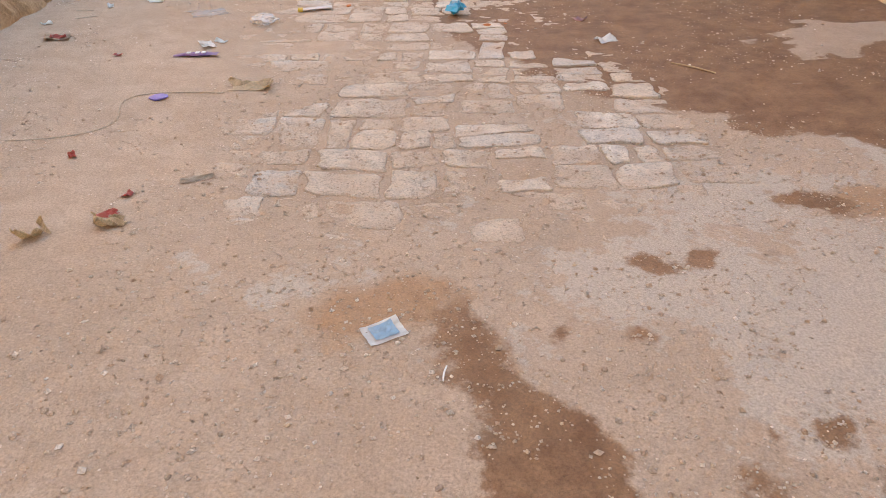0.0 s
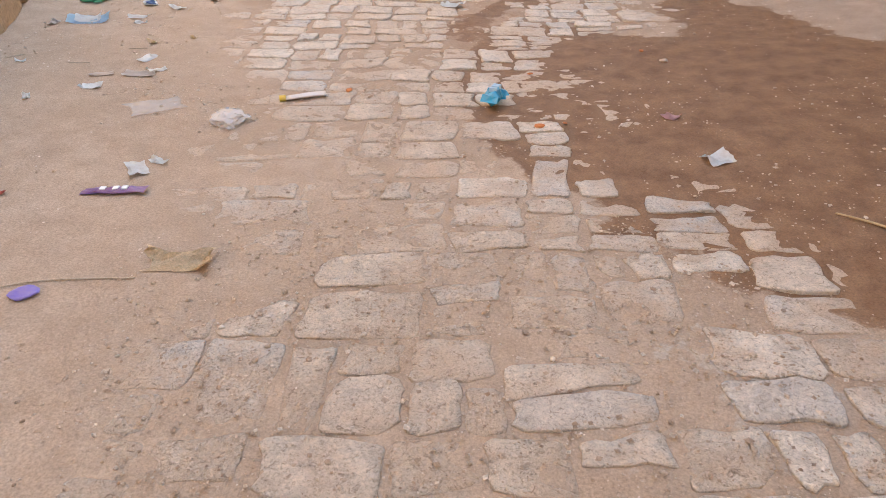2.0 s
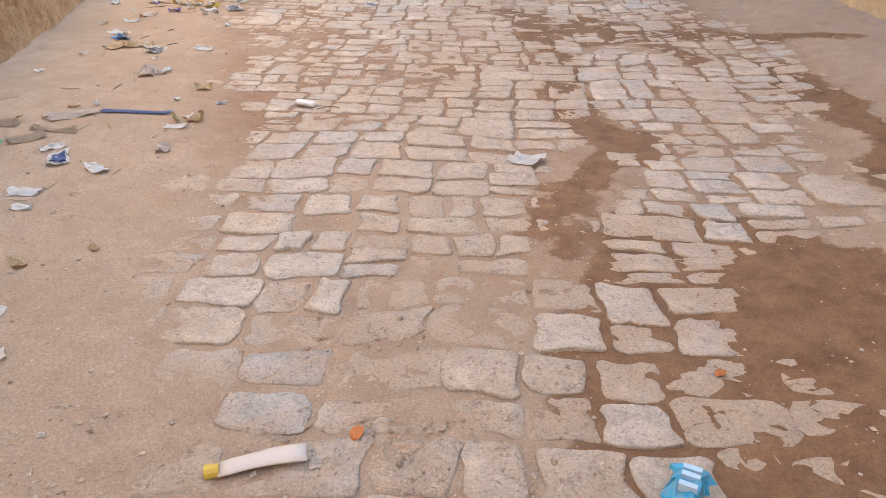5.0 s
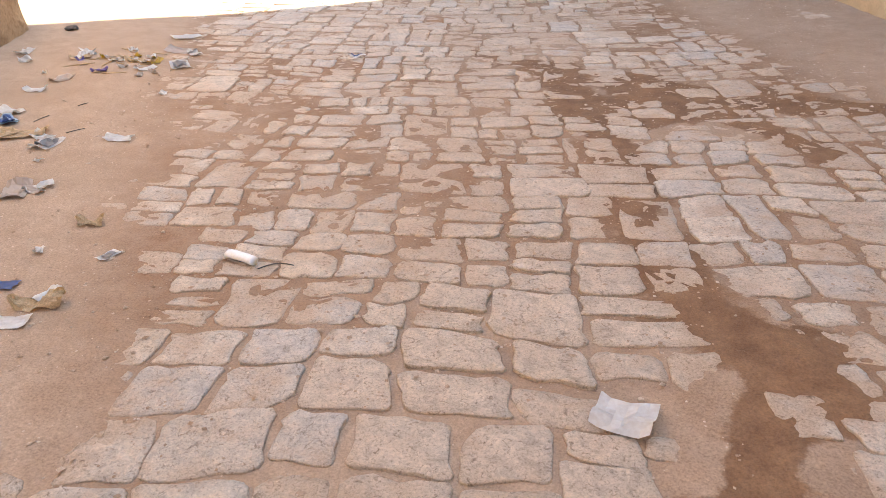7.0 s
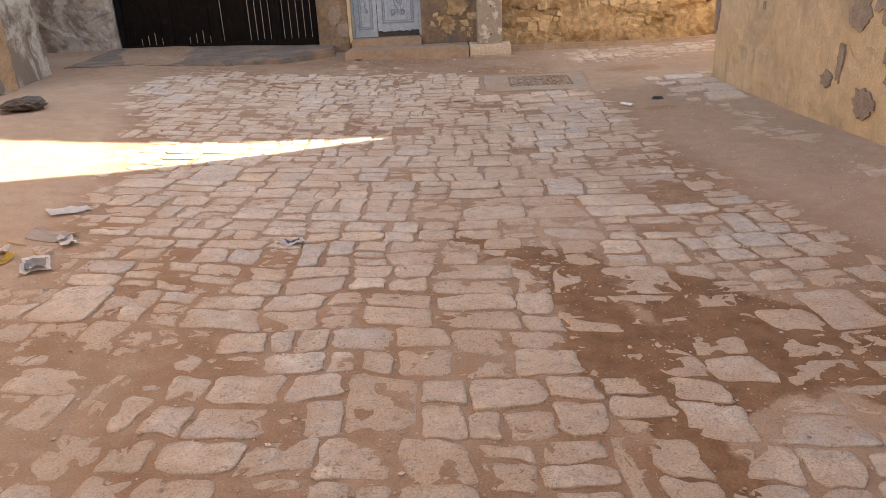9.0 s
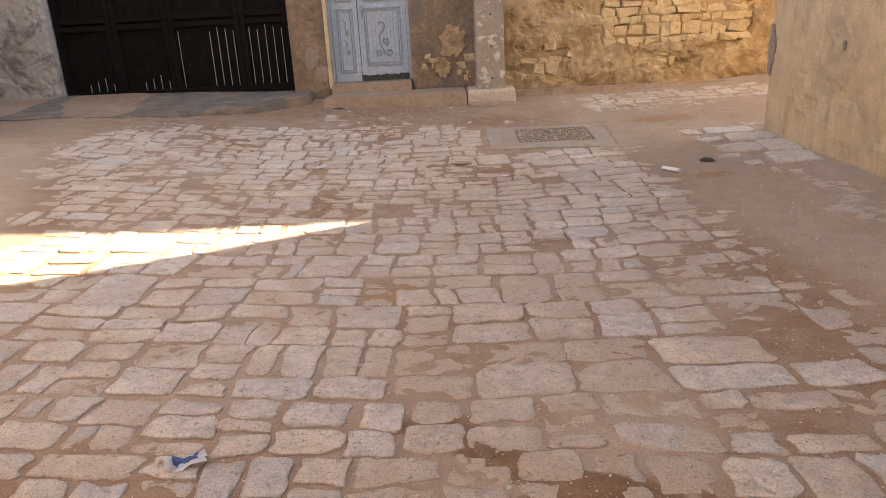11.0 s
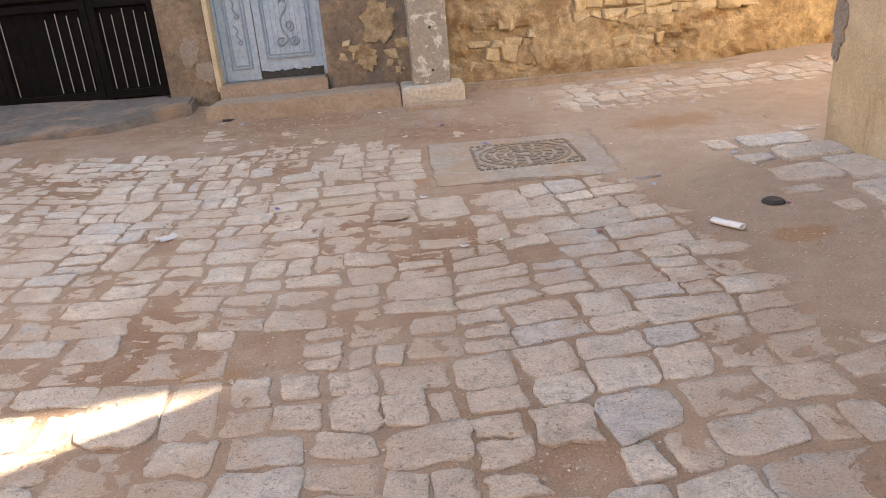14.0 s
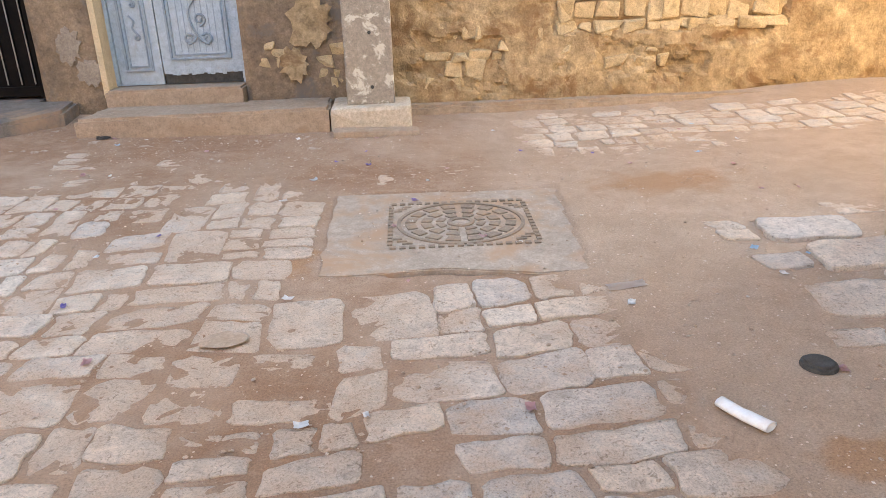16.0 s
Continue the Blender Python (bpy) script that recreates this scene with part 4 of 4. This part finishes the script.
def crumpled_bag(name, x, y, s, turn, mat, label, tail=True, seed=0):
    bm = bmesh.new()
    bmesh.ops.create_icosphere(bm, subdivisions=3, radius=s / 2)
    for v in bm.verts:
        n1 = abs(noise.noise(v.co * (5 / s) * 0.6 + Vector((seed, 0, 0))))
        n2 = abs(noise.noise(v.co * (11 / s) + Vector((seed, 5, 0))))
        v.co *= 1 + 0.5 * (n1 - 0.3) - 0.3 * n2 + 0.15 * noise.noise(v.co * (9 / s) + Vector((seed, 2, 0)))
        v.co.z = max(-0.12 * s, v.co.z * 0.36) + 0.12 * s
    if tail:
        for k in range(3):
            t = [bm.verts.new(p) for p in ((-0.02 * s, -0.42 * s, 0.08 * s), (0.06 * s, -0.42 * s, 0.1 * s), (0.08 * s * (k - 1) + 0.03 * s, -0.66 * s, 0.01), (0.08 * s * (k - 1) - 0.05 * s, -0.62 * s, 0.02))]
            bm.faces.new(t)
    ob = from_bm(name, bm, mat)
    seated(ob, x, y, turn)
    return tagged(ob, label, "plastic bag")


sheet("picture_card", -0.18, 1.58, 0.125, 0.095, 28, PAPER, "crumpled card with a blue and yellow picture", "card", 0.012, 1, 0.1, SKYB)
twig("straw_stick", 0.0, 1.4, 0.06, 80, PAPER, "short pale stick on gravel", r=0.003)
pouch("candy_wrapper", -1.47, 4.15, 0.26, 0.06, 0.025, 3, PURPLE, "purple sweet wrapper with white print", PAPER, 3)
dry_leaf(-1.03, 3.65, 0.26, 5, 5)
chip("bottle_cap_ring", -1.46, 3.43, 0.10, 20, VIOLET, "flattened violet plastic piece", "plastic scrap", 2, 0.25)
for i, (x, y, s) in enumerate([(-1.92, 4.1, 0.06), (-1.26, 2.25, 0.09), (-1.24, 2.41, 0.06), (-1.6, 2.74, 0.06)]):
    sheet("foil_scrap", x, y, s, s * 0.6, 40 * i, RED, "small red foil scrap on sand", "wrapper", 0.02, 20 + i, 0.5, n=5)
sheet("cardboard_scrap", -2.4, 4.39, 0.16, 0.12, 15, CARDBOARD, "torn brown cardboard piece with red print", "cardboard", 0.04, 8, 0.3, RED)
sheet("cardboard_scrap", -1.02, 2.58, 0.15, 0.05, 30, CARDBOARD, "thin torn strip of grey cardboard", "cardboard", 0.02, 9, 0.3)
dry_leaf(-1.22, 2.18, 0.12, 20, 11)
dry_leaf(-1.45, 2.08, 0.12, 60, 12)
crumpled_bag("plastic_bag", -1.23, 4.95, 0.2, 20, CLEAR, "thin milky plastic bag, knotted and crumpled", True, 2)
sheet("plastic_film", -1.66, 5.1, 0.3, 0.2, 35, CLEAR, "flat dusty piece of plastic film", "plastic scrap", 0.006, 13, 0.4)
tube("squeeze_tube", -0.91, 5.31, 0.22, 0.026, 15, FILM, "squeezed white tube with a yellow cap", "tube", 1.25, YELLOW, 0.28, 1)
o = pouch("snack_packet", 0.12, 5.22, 0.16, 0.10, 0.10, 65, TEAL, "crumpled teal foil snack packet", SKYB, 6)
sheet("paper_scrap", 1.07, 4.48, 0.13, 0.11, 20, PAPER, "folded white printed paper on damp sand", "paper", 0.06, 15, 0.2)
twig("straw_stick", 1.45, 3.88, 0.27, -42, WOODY, "pale straw stick on damp sand", r=0.005)
sheet("film_scrap", 0.99, 4.98, 0.1, 0.07, -40, PINK, "pink film scrap on damp sand", "plastic scrap", 0.03, 17, 0.4)
for i, (x, y, s) in enumerate([(0.33, 4.91, 0.06), (0.35, 5.72, 0.04), (1.08, 6.09, 0.04), (-0.69, 5.43, 0.05), (0.46, 4.95, 0.03)]):
    chip("brick_chip", x, y, s, 30 * i, BRICKBIT, "small orange brick chip", "stone chip", i, 0.24)
chip("loose_stone", 1.17, 5.87, 0.05, 10, PEBBLE, "small loose stone on damp sand", "stone", 7)
sheet("paper_scrap", -2.11, 5.36, 0.12, 0.1, 10, PAPER, "crumpled white paper scrap on sand", "paper", 0.04, 21, 0.3)
sheet("film_scrap", -2.15, 5.57, 0.14, 0.07, 25, FILM, "clear plastic scrap on sand", "plastic scrap", 0.015, 22, 0.2)
for i, (x, y, w) in enumerate([(-1.93, 5.59, 0.2), (-1.86, 5.66, 0.12), (-2.0, 5.87, 0.15), (-2.06, 7.48, 0.15), (-2.26, 7.16, 0.16), (-2.44, 6.86, 0.16), (-2.8, 7.94, 0.3), (-2.1, 8.01, 0.12), (-2.5, 7.25, 0.2), (-1.49, 8.33, 0.14), (-2.36, 6.7, 0.1), (-2.62, 7.4, 0.14), (-2.95, 6.6, 0.13), (-1.46, 4.36, 0.16), (-1.4, 4.45, 0.09)]):
    sheet("paper_scrap", x, y, w, w * 0.55, 37 * i % 180, PAPER if i % 3 else FILM, "soiled pale paper scrap lying on sand", "paper", 0.03, 40 + i, 0.45, BLUE if i in (8, 9) else None, 6)
sheet("blue_strip", -2.45, 8.05, 0.42, 0.07, 4, BLUE, "long blue plastic strip on sand", "plastic scrap", 0.02, 60, 0.15)
crumpled_bag("green_bag", -2.95, 7.31, 0.22, 30, GREEN, "crumpled green plastic bag", True, 5)
sheet("carton", -2.74, 6.72, 0.28, 0.18, 12, SKYB, "flattened blue and green carton", "carton", 0.07, 62, 0.15, PAPER)
sheet("carton", -2.83, 7.53, 0.2, 0.12, 50, CARDBOARD, "flattened grey carton on sand", "carton", 0.04, 63, 0.2)
sheet("cardboard_scrap", -3.2, 7.75, 0.42, 0.14, 5, CARDBOARD, "long torn cardboard piece by the wall", "cardboard", 0.05, 64, 0.25)
sheet("cardboard_scrap", -2.75, 7.68, 0.3, 0.08, -8, CARDBOARD, "torn cardboard strip on sand", "cardboard", 0.03, 65, 0.3)
sheet("white_card", -0.13, 7.43, 0.17, 0.14, -25, PAPER, "bent white card with a folded corner", "card", 0.04, 70, 0.08, fold=0.012)
tube("paper_roll", -1.48, 8.31, 0.14, 0.025, -30, PAPER, "rolled grey and white paper", "paper roll", 0.9, None, 0.7, 4, True)
twig("wire_loop", -1.33, 8.27, 0.14, 10, BLACK, "thin dark wire on paving", "wire", 0.003, 0.15)
sheet("paper_scrap", -2.03, 8.33, 0.10, 0.05, 70, PAPER, "small white printed strip on sand", "paper", 0.01, 71, 0.1, GREYP)
dry_leaf(-2.09, 7.95, 0.2, 10, 14)
sheet("paper_scrap", -2.13, 7.83, 0.13, 0.08, 5, PAPER, "white paper scrap on sand", "paper", 0.02, 72, 0.3)
dry_leaf(-2.24, 8.61, 0.13, 10, 15)
for i, (x, y, w, m) in enumerate([(-2.62, 9.7, 0.17, PAPER), (-2.67, 8.96, 0.14, PAPER), (-2.75, 8.9, 0.2, FILM), (-3.5, 10.09, 0.2, PAPER), (-3.16, 9.7, 0.25, LEAF), (-2.96, 9.55, 0.2, PAPER), (-3.41, 9.91, 0.2, SKYB), (-3.61, 10.58, 0.16, PAPER), (-3.59, 10.88, 0.18, FILM), (-2.92, 11.42, 0.26, PAPER), (-3.09, 11.91, 0.3, FILM), (-3.23, 12.42, 0.28, PAPER), (-4.25, 11.55, 0.18, PAPER), (-3.05, 9.66, 0.16, PAPER), (-1.56, 11.82, 0.15, PAPER), (-3.3, 9.62, 0.24, LEAF), (-4.1, 11.3, 0.16, PAPER)]):
    sheet("paper_scrap", x, y, w, w * 0.6, 53 * i % 180, m, "soiled scrap of paper lying on sand", "paper", 0.045, 90 + i, 0.35, BLUE if i in (6, 14) else (GREYP if i in (5, 9) else None), 6)
crumpled_bag("black_bag", -4.34, 12.48, 0.14, 30, BLACK, "small black plastic bag", False, 9)
crumpled_bag("black_bag", -5.42, 15.8, 0.5, -10, BLACK, "torn black plastic bag beside the wall end", True, 11)
# heap of torn wrappers and straw near the left wall
rnd = random.Random(77)
for i in range(34):
    x, y = -3.42 + rnd.gauss(0, 0.22), 11.5 + rnd.gauss(0, 0.16)
    if i % 3 == 0:
        twig("straw_stick", x, y, rnd.uniform(0.12, 0.3), rnd.uniform(0, 180), WOODY, "straw in a litter heap", "stick", 0.004)
    else:
        w = rnd.uniform(0.07, 0.2)
        sheet("litter_scrap", x, y, w, w * 0.5, rnd.uniform(0, 180), rnd.choice([PAPER, FILM, PAPER, FILM, PAPER, LEAF, LEAF, VIOLET, YELLOW] if i < 28 else [PAPER]), "torn wrapper in a litter heap", "wrapper", 0.05, 200 + i, 0.4, None, 5)
for i in range(46):
    y = rnd.uniform(4.5, 12)
    x = -1.9 - 0.16 * y + rnd.gauss(0, 0.35) + 0.4
    if i % 2:
        twig("straw_stick", x, y, rnd.uniform(0.06, 0.16), rnd.uniform(0, 180), rnd.choice([WOODY, CARDBOARD, BLACK]), "thin dry straw on sand", "stick", 0.003)
    else:
        w = rnd.uniform(0.05, 0.1)
        sheet("litter_scrap", x, y, w, w * 0.6, rnd.uniform(0, 180), rnd.choice([PAPER, LEAF, PAPER, FILM]), "small torn scrap on sand", "paper", 0.03, 300 + i, 0.4, None, 5)
# thin wire looping over the sand
cu = bpy.data.curves.new("wire", "CURVE")
cu.dimensions, cu.bevel_depth = "3D", 0.0025
sp = cu.splines.new("NURBS")
WIRE = [(-1.15, 3.55), (-1.37, 3.53), (-1.6, 3.48), (-1.63, 3.3), (-1.5, 3.08), (-1.7, 2.9), (-1.95, 2.86)]
sp.points.add(len(WIRE) - 1)
for p, (x, y) in zip(sp.points, WIRE):
    p.co = (x, y, on_ground(x, y) + 0.006, 1)
sp.use_endpoint_u = True
cu.materials.append(CARDBOARD)
tagged(new("wire", cu), "thin brown wire curling over the sand", "wire")

tube("paper_roll", 1.53, 16.1, 0.2, 0.031, 117, PAPER, "white plastic tube lying on dirt", "tube", 0.9, None, 0.6, 2, True)
bm = bmesh.new()
bmesh.ops.create_cone(bm, cap_ends=True, segments=28, radius1=0.07, radius2=0.062, depth=0.024, matrix=Matrix.Translation((0, 0, 0.01)))
bmesh.ops.bevel(bm, geom=[e for e in bm.edges if e.verts[0].co.z > 0.02 and e.verts[1].co.z > 0.02], offset=0.01, segments=2, affect="EDGES")
tagged(seated(from_bm("rubber_disc", bm, BLACK_RUBBER), 1.95, 16.36, 0), "dark grey rubber disc on dirt", "disc")
sheet("paper_scrap", 1.46, 17.17, 0.2, 0.07, 5, FILM, "pale flat strip on dirt", "paper", 0.01, 120, 0.2)
sheet("paper_scrap", -1.88, 16.79, 0.13, 0.09, 40, PAPER, "white paper scrap on paving", "paper", 0.03, 121, 0.2)
chip("flat_stone", -0.42, 16.86, 0.2, 10, STEP, "loose broken flat stone on paving", "stone", 3, 0.09)
sheet("black_scrap", -2.13, 20.3, 0.12, 0.07, 20, BLACK, "torn black scrap below the doorstep", "plastic scrap", 0.04, 122, 0.4)
for i in range(50):
    x, y = rnd.uniform(-2.5, 3.2), rnd.uniform(16.2, 20.3)
    w = rnd.uniform(0.03, 0.06)
    sheet("litter_scrap", x, y, w, w * 0.7, rnd.uniform(0, 180), rnd.choice([PAPER, PAPER, SKYB, PINK, VIOLET]), "tiny pale paper bit on the ground", "paper", 0.015, 400 + i, 0.3, None, 4)

# ---- gravel ----
def build_gravel():
    rs = np.random.RandomState(3)
    verts, faces = [], []
    shapes = []
    for k in range(6):
        bm = bmesh.new()
        bmesh.ops.create_icosphere(bm, subdivisions=1, radius=1.0)
        if k:
            bm.clear()
            q = [bm.verts.new(p) for p in ((1, 0, 0), (0, 1, 0), (-1, 0, 0), (0, -1, 0), (0, 0, 1), (0, 0, -1))]
            for a in range(4):
                bm.faces.new((q[a], q[(a + 1) % 4], q[4]))
                bm.faces.new((q[(a + 1) % 4], q[a], q[5]))
            bm.verts.index_update()
        vs = [v.co * (0.75 + 0.5 * rs.rand()) for v in bm.verts]
        shapes.append(([Vector((v.x, v.y * 0.8, v.z * 0.45)) for v in vs], [[v.index for v in f.verts] for f in bm.faces]))
        bm.free()
    y = np.where(rs.rand(120000) < 0.6, rs.uniform(0.4, 20.5, 120000), rs.uniform(0.4, 5.5, 120000))
    x = np.where(y > 13, rs.uniform(-2.2, 3.0, 120000), rs.uniform(-3.0, 2.6, 120000))
    mud = inside(x, y, MUD)
    keep = np.nonzero((rs.rand(120000) > 0.8 * (mud > 0.05)) & (fbm(x * 1.4 + 3, y * 1.4, 3) + 0.7 * fbm(x * 6, y * 6, 3) + 0.25 * rs.rand(120000) - 0.22 * smooth(-0.7, -1.5, x) * smooth(6, 4, y) + 0.12 * smooth(0.9, 1.5, x) * (y > 9) >= 0.05))[0][:56000]
    x, y = x[keep], y[keep]
    z = np.where(cover(x, y) < 0, np.maximum(sand_height(x, y), level(x, y) + 0.002), sand_height(x, y))
    for n in range(len(x)):
        r = 0.0022 + 0.0045 * rs.rand() ** 2 + 0.009 * rs.rand() ** 9
        vs, fs = shapes[n % 6]
        a = rs.uniform(0, 6.28)
        c, s = math.cos(a) * r, math.sin(a) * r
        base = len(verts)
        px, py, pz = float(x[n]), float(y[n]), float(z[n]) + r * 0.25
        verts.extend((px + v.x * c - v.y * s, py + v.x * s + v.y * c, pz + v.z * r) for v in vs)
        faces.extend([base + i for i in f] for f in fs)
    return tagged(link("gravel", verts, faces, PEBBLE), "scattered small gravel and grit", "gravel", kind="stuff")


gravel = build_gravel()

# ---- paving ----
AROUND, RINGS = 24, ((1.02, -0.06), (1.0, -0.0045), (0.972, -0.0005), (0.72, 0.0), (0.36, 0.0))
PER_STONE = AROUND * len(RINGS)


def stone_shape(quad, rs, flush):
    """A worn, roughly hewn paving stone over a four-cornered cell: chipped edges, an uneven flat top."""
    cx, cy = sum(q[0] for q in quad) / 4, sum(q[1] for q in quad) / 4
    out = []
    for i in range(4):
        p, a, b = quad[i], quad[i - 1], quad[(i + 1) % 4]
        cut = rs.uniform(0.06, 0.17) if rs.rand() < 0.8 else rs.uniform(0.18, 0.28)
        k = cut * rs.uniform(0.2, 0.42)
        out.append((p[0] + (a[0] - p[0]) * cut, p[1] + (a[1] - p[1]) * cut))
        out.append((p[0] + (a[0] + b[0] - 2 * p[0]) * k, p[1] + (a[1] + b[1] - 2 * p[1]) * k))
        out.append((p[0] + (b[0] - p[0]) * cut, p[1] + (b[1] - p[1]) * cut))
        bow = rs.uniform(-0.014, 0.010)
        for u in (0.32, 0.5, 0.68):
            q = (p[0] + (b[0] - p[0]) * u, p[1] + (b[1] - p[1]) * u)
            pull = (bow * math.sin(math.pi * u) + rs.uniform(-0.006, 0.004)) / (math.hypot(q[0] - cx, q[1] - cy) + 0.02)
            out.append((q[0] + (q[0] - cx) * pull, q[1] + (q[1] - cy) * pull))
    out = [(a + 0.016 * noise.noise(Vector((a * 11, b * 11, 3))) + 0.006 * noise.noise(Vector((a * 37, b * 37, 3))), b + 0.016 * noise.noise(Vector((a * 11, b * 11, 8))) + 0.006 * noise.noise(Vector((a * 37, b * 37, 8)))) for a, b in out]
    n = AROUND
    tx, ty, up = rs.uniform(-0.022, 0.022), rs.uniform(-0.022, 0.022), rs.uniform(-0.005, 0.005) + flush
    verts = []
    for s, dz in RINGS:
        for x, y in out:
            px, py = cx + (x - cx) * s, cy + (y - cy) * s
            z = float(level(px, py)) + up + dz + tx * (px - cx) + ty * (py - cy) + 0.007 * noise.noise(Vector((px * 9, py * 9, 0))) + 0.005 * noise.noise(Vector((px * 26, py * 26, 5)))
            verts.append((px, py, z))
    verts.append((cx, cy, float(level(cx, cy)) + up + 0.007 * noise.noise(Vector((cx * 9, cy * 9, 0)))))
    last = len(RINGS) - 1
    faces = [(r * n + i, r * n + (i + 1) % n, (r + 1) * n + (i + 1) % n, (r + 1) * n + i) for r in range(last) for i in range(n)]
    faces += [(last * n + i, last * n + (i + 1) % n, (last + 1) * n) for i in range(n)]
    return verts, faces


def mark_rim(me, at=(0, 0, 0)):
    """Dust lies on a stone where the sand beside it reaches up to its top."""
    co = np.zeros(len(me.vertices) * 3, np.float32)
    me.vertices.foreach_get("co", co)
    co = co.reshape(-1, 3) + np.array(at, np.float32)
    over = co[:, 2] - sand_height(co[:, 0], co[:, 1])
    a = me.attributes.new("rim", "FLOAT", "POINT")
    a.data.foreach_set("value", np.clip(1 - over / 0.010, 0, 1).astype(np.float32))


def crisp(me):
    """Keep the sides of each stone flat-shaded, its top smooth."""
    me.polygons.foreach_set("use_smooth", [i % PER_STONE >= AROUND for i in range(len(me.polygons))])


def warp(x, y):
    """The courses wander: one slow bend and one shorter waver."""
    return (x + 0.16 * float(fbm(x * 1.1 + 7, y * 1.1, 3)), y + 0.10 * math.sin(x * 0.8 + y * 0.35) + 0.20 * float(fbm(x * 1.2 + 3, y * 0.9 + 60, 3)))


def split_slot(x0, x1, y0, y1, rs):
    """The stones of one slot of a double course: mostly two above one another, now and then one large or several small."""
    w, d, pick = x1 - x0, y1 - y0, rs.rand()
    k = y0 + d * rs.uniform(0.40, 0.60)
    if pick < 0.07 and w > 0.24:
        return [(x0, x1, y0, y1)]
    if pick < 0.22:
        m = x0 + w * rs.uniform(0.38, 0.62)
        return [(x0, m, y0, k), (m, x1, y0, k), (x0, x1, k, y1)] if w > 0.27 else [(x0, x1, y0, k), (x0, x1, k, y1)]
    if pick < 0.34 and w > 0.27:
        m = x0 + w * rs.uniform(0.38, 0.62)
        return [(x0, x1, y0, k), (x0, m, k, y1), (m, x1, k, y1)]
    if pick < 0.44:
        a, b = y0 + d * rs.uniform(0.27, 0.36), y0 + d * rs.uniform(0.6, 0.72)
        return [(x0, x1, y0, a), (x0, x1, a, b), (x0, x1, b, y1)]
    if pick < 0.52 and w > 0.3:
        m = x0 + w * rs.uniform(0.4, 0.6)
        return [(x0, m, y0, y1), (m, x1, y0, k), (m, x1, k, y1)]
    return [(x0, x1, y0, k), (x0, x1, k, y1)]


def lay_paving():
    rs = np.random.RandomState(21)
    cells = []
    y = 2.0
    while y < 20.75:
        big = 1.0 if y < 5.5 else (0.93 if y < 8.5 else (1.12 if 12.0 < y < 14.2 else (1.06 if y > 14 else 0.97)))
        d = rs.uniform(0.37, 0.47) * big
        lo, hi = float(paved_left(y)) - 0.6, max(float(paved_right(y)) + 0.4, 3.0 if y > 6.5 else 0)
        if y > 19.15:
            lo, hi = -2.4, 6.8
        x = lo + rs.uniform(0, 0.2)
        while x < hi:
            w = (rs.uniform(0.19, 0.31) if rs.rand() < 0.72 else rs.uniform(0.28, 0.42)) * big
            if x > 0.3 and 11.5 < y < 16.0:
                w *= 1.2
            for a0, a1, b0, b1 in split_slot(x, x + w, y, y + d, rs):
                gp = rs.uniform(0.006, 0.015)
                lean = [rs.uniform(-0.016, 0.016) for _ in range(8)]
                quad = [warp(a0 + gp + lean[0], b0 + gp + lean[1]), warp(a1 - gp + lean[2], b0 + gp + lean[3]), warp(a1 - gp + lean[4], b1 - gp + lean[5]), warp(a0 + gp + lean[6], b1 - gp + lean[7])]
                cx, cy = sum(q[0] for q in quad) / 4, sum(q[1] for q in quad) / 4
                if -0.2 < cx < 1.66 and 17.26 < cy < 19.0 or cy > 20.2 and cx < 0.9 or cx > 2.95 and cy < 17.7 or cy > 20.75:
                    continue
                if float(cover(cx, cy)) > 0.0175 or rs.rand() < (0.10 if cy < 4.5 else 0.025):
                    continue
                cells.append((cx, cy, quad))
            x += w
        y += d
    for x0, y0, x1, y1 in ((2.4, 17.56, 2.92, 17.86), (2.5, 17.18, 3.0, 17.5), (2.22, 16.72, 2.66, 17.04), (2.68, 16.6, 3.0, 17.1), (2.5, 16.1, 2.95, 16.5)):
        cells = [c for c in cells if not (x0 - 0.14 < c[0] < x1 + 0.14 and y0 - 0.14 < c[1] < y1 + 0.14)]
        cells.append(((x0 + x1) / 2, (y0 + y1) / 2, [(x0, y0), (x1, y0 - 0.03), (x1 + 0.04, y1), (x0 + 0.05, y1 + 0.02)]))
    near = set(sorted(range(len(cells)), key=lambda i: abs(cells[i][0] + 0.35) + (0.0 if 6.5 < cells[i][1] < 18.5 else 0.25))[:290])
    paving = holder("pavement", -0.3, 12.0, 0.0)
    tagged(paving, "old worn stone sett paving half buried in sand", "pavement", kind="structure")
    allv, allf = [], []
    for i, (cx, cy, quad) in enumerate(cells):
        v, f = stone_shape(quad, rs, 0.022 if cx > 2.2 and 16 < cy < 18 else 0.0)
        if i in near:
            z0 = float(level(cx, cy))
            ob = link("paving_stone", [(a - cx, b - cy, c - z0) for a, b, c in v], f, PAVER, True)
            crisp(ob.data)
            mark_rim(ob.data, (cx, cy, z0))
            ob.parent = paving
            ob.matrix_basis = Matrix.Translation((cx + 0.3, cy - 12.0, z0))
        else:
            base = len(allv)
            allv += v
            allf += [tuple(base + k for k in q) for q in f]
    rest = link("paving_stones", allv, allf, PAVER, True)
    crisp(rest.data)
    mark_rim(rest.data)
    rest.parent = paving
    rest.matrix_basis = Matrix.Translation((0.3, -12.0, 0))
    tagged(rest, "worn setts half buried in sand", kind="stuff")


lay_paving()
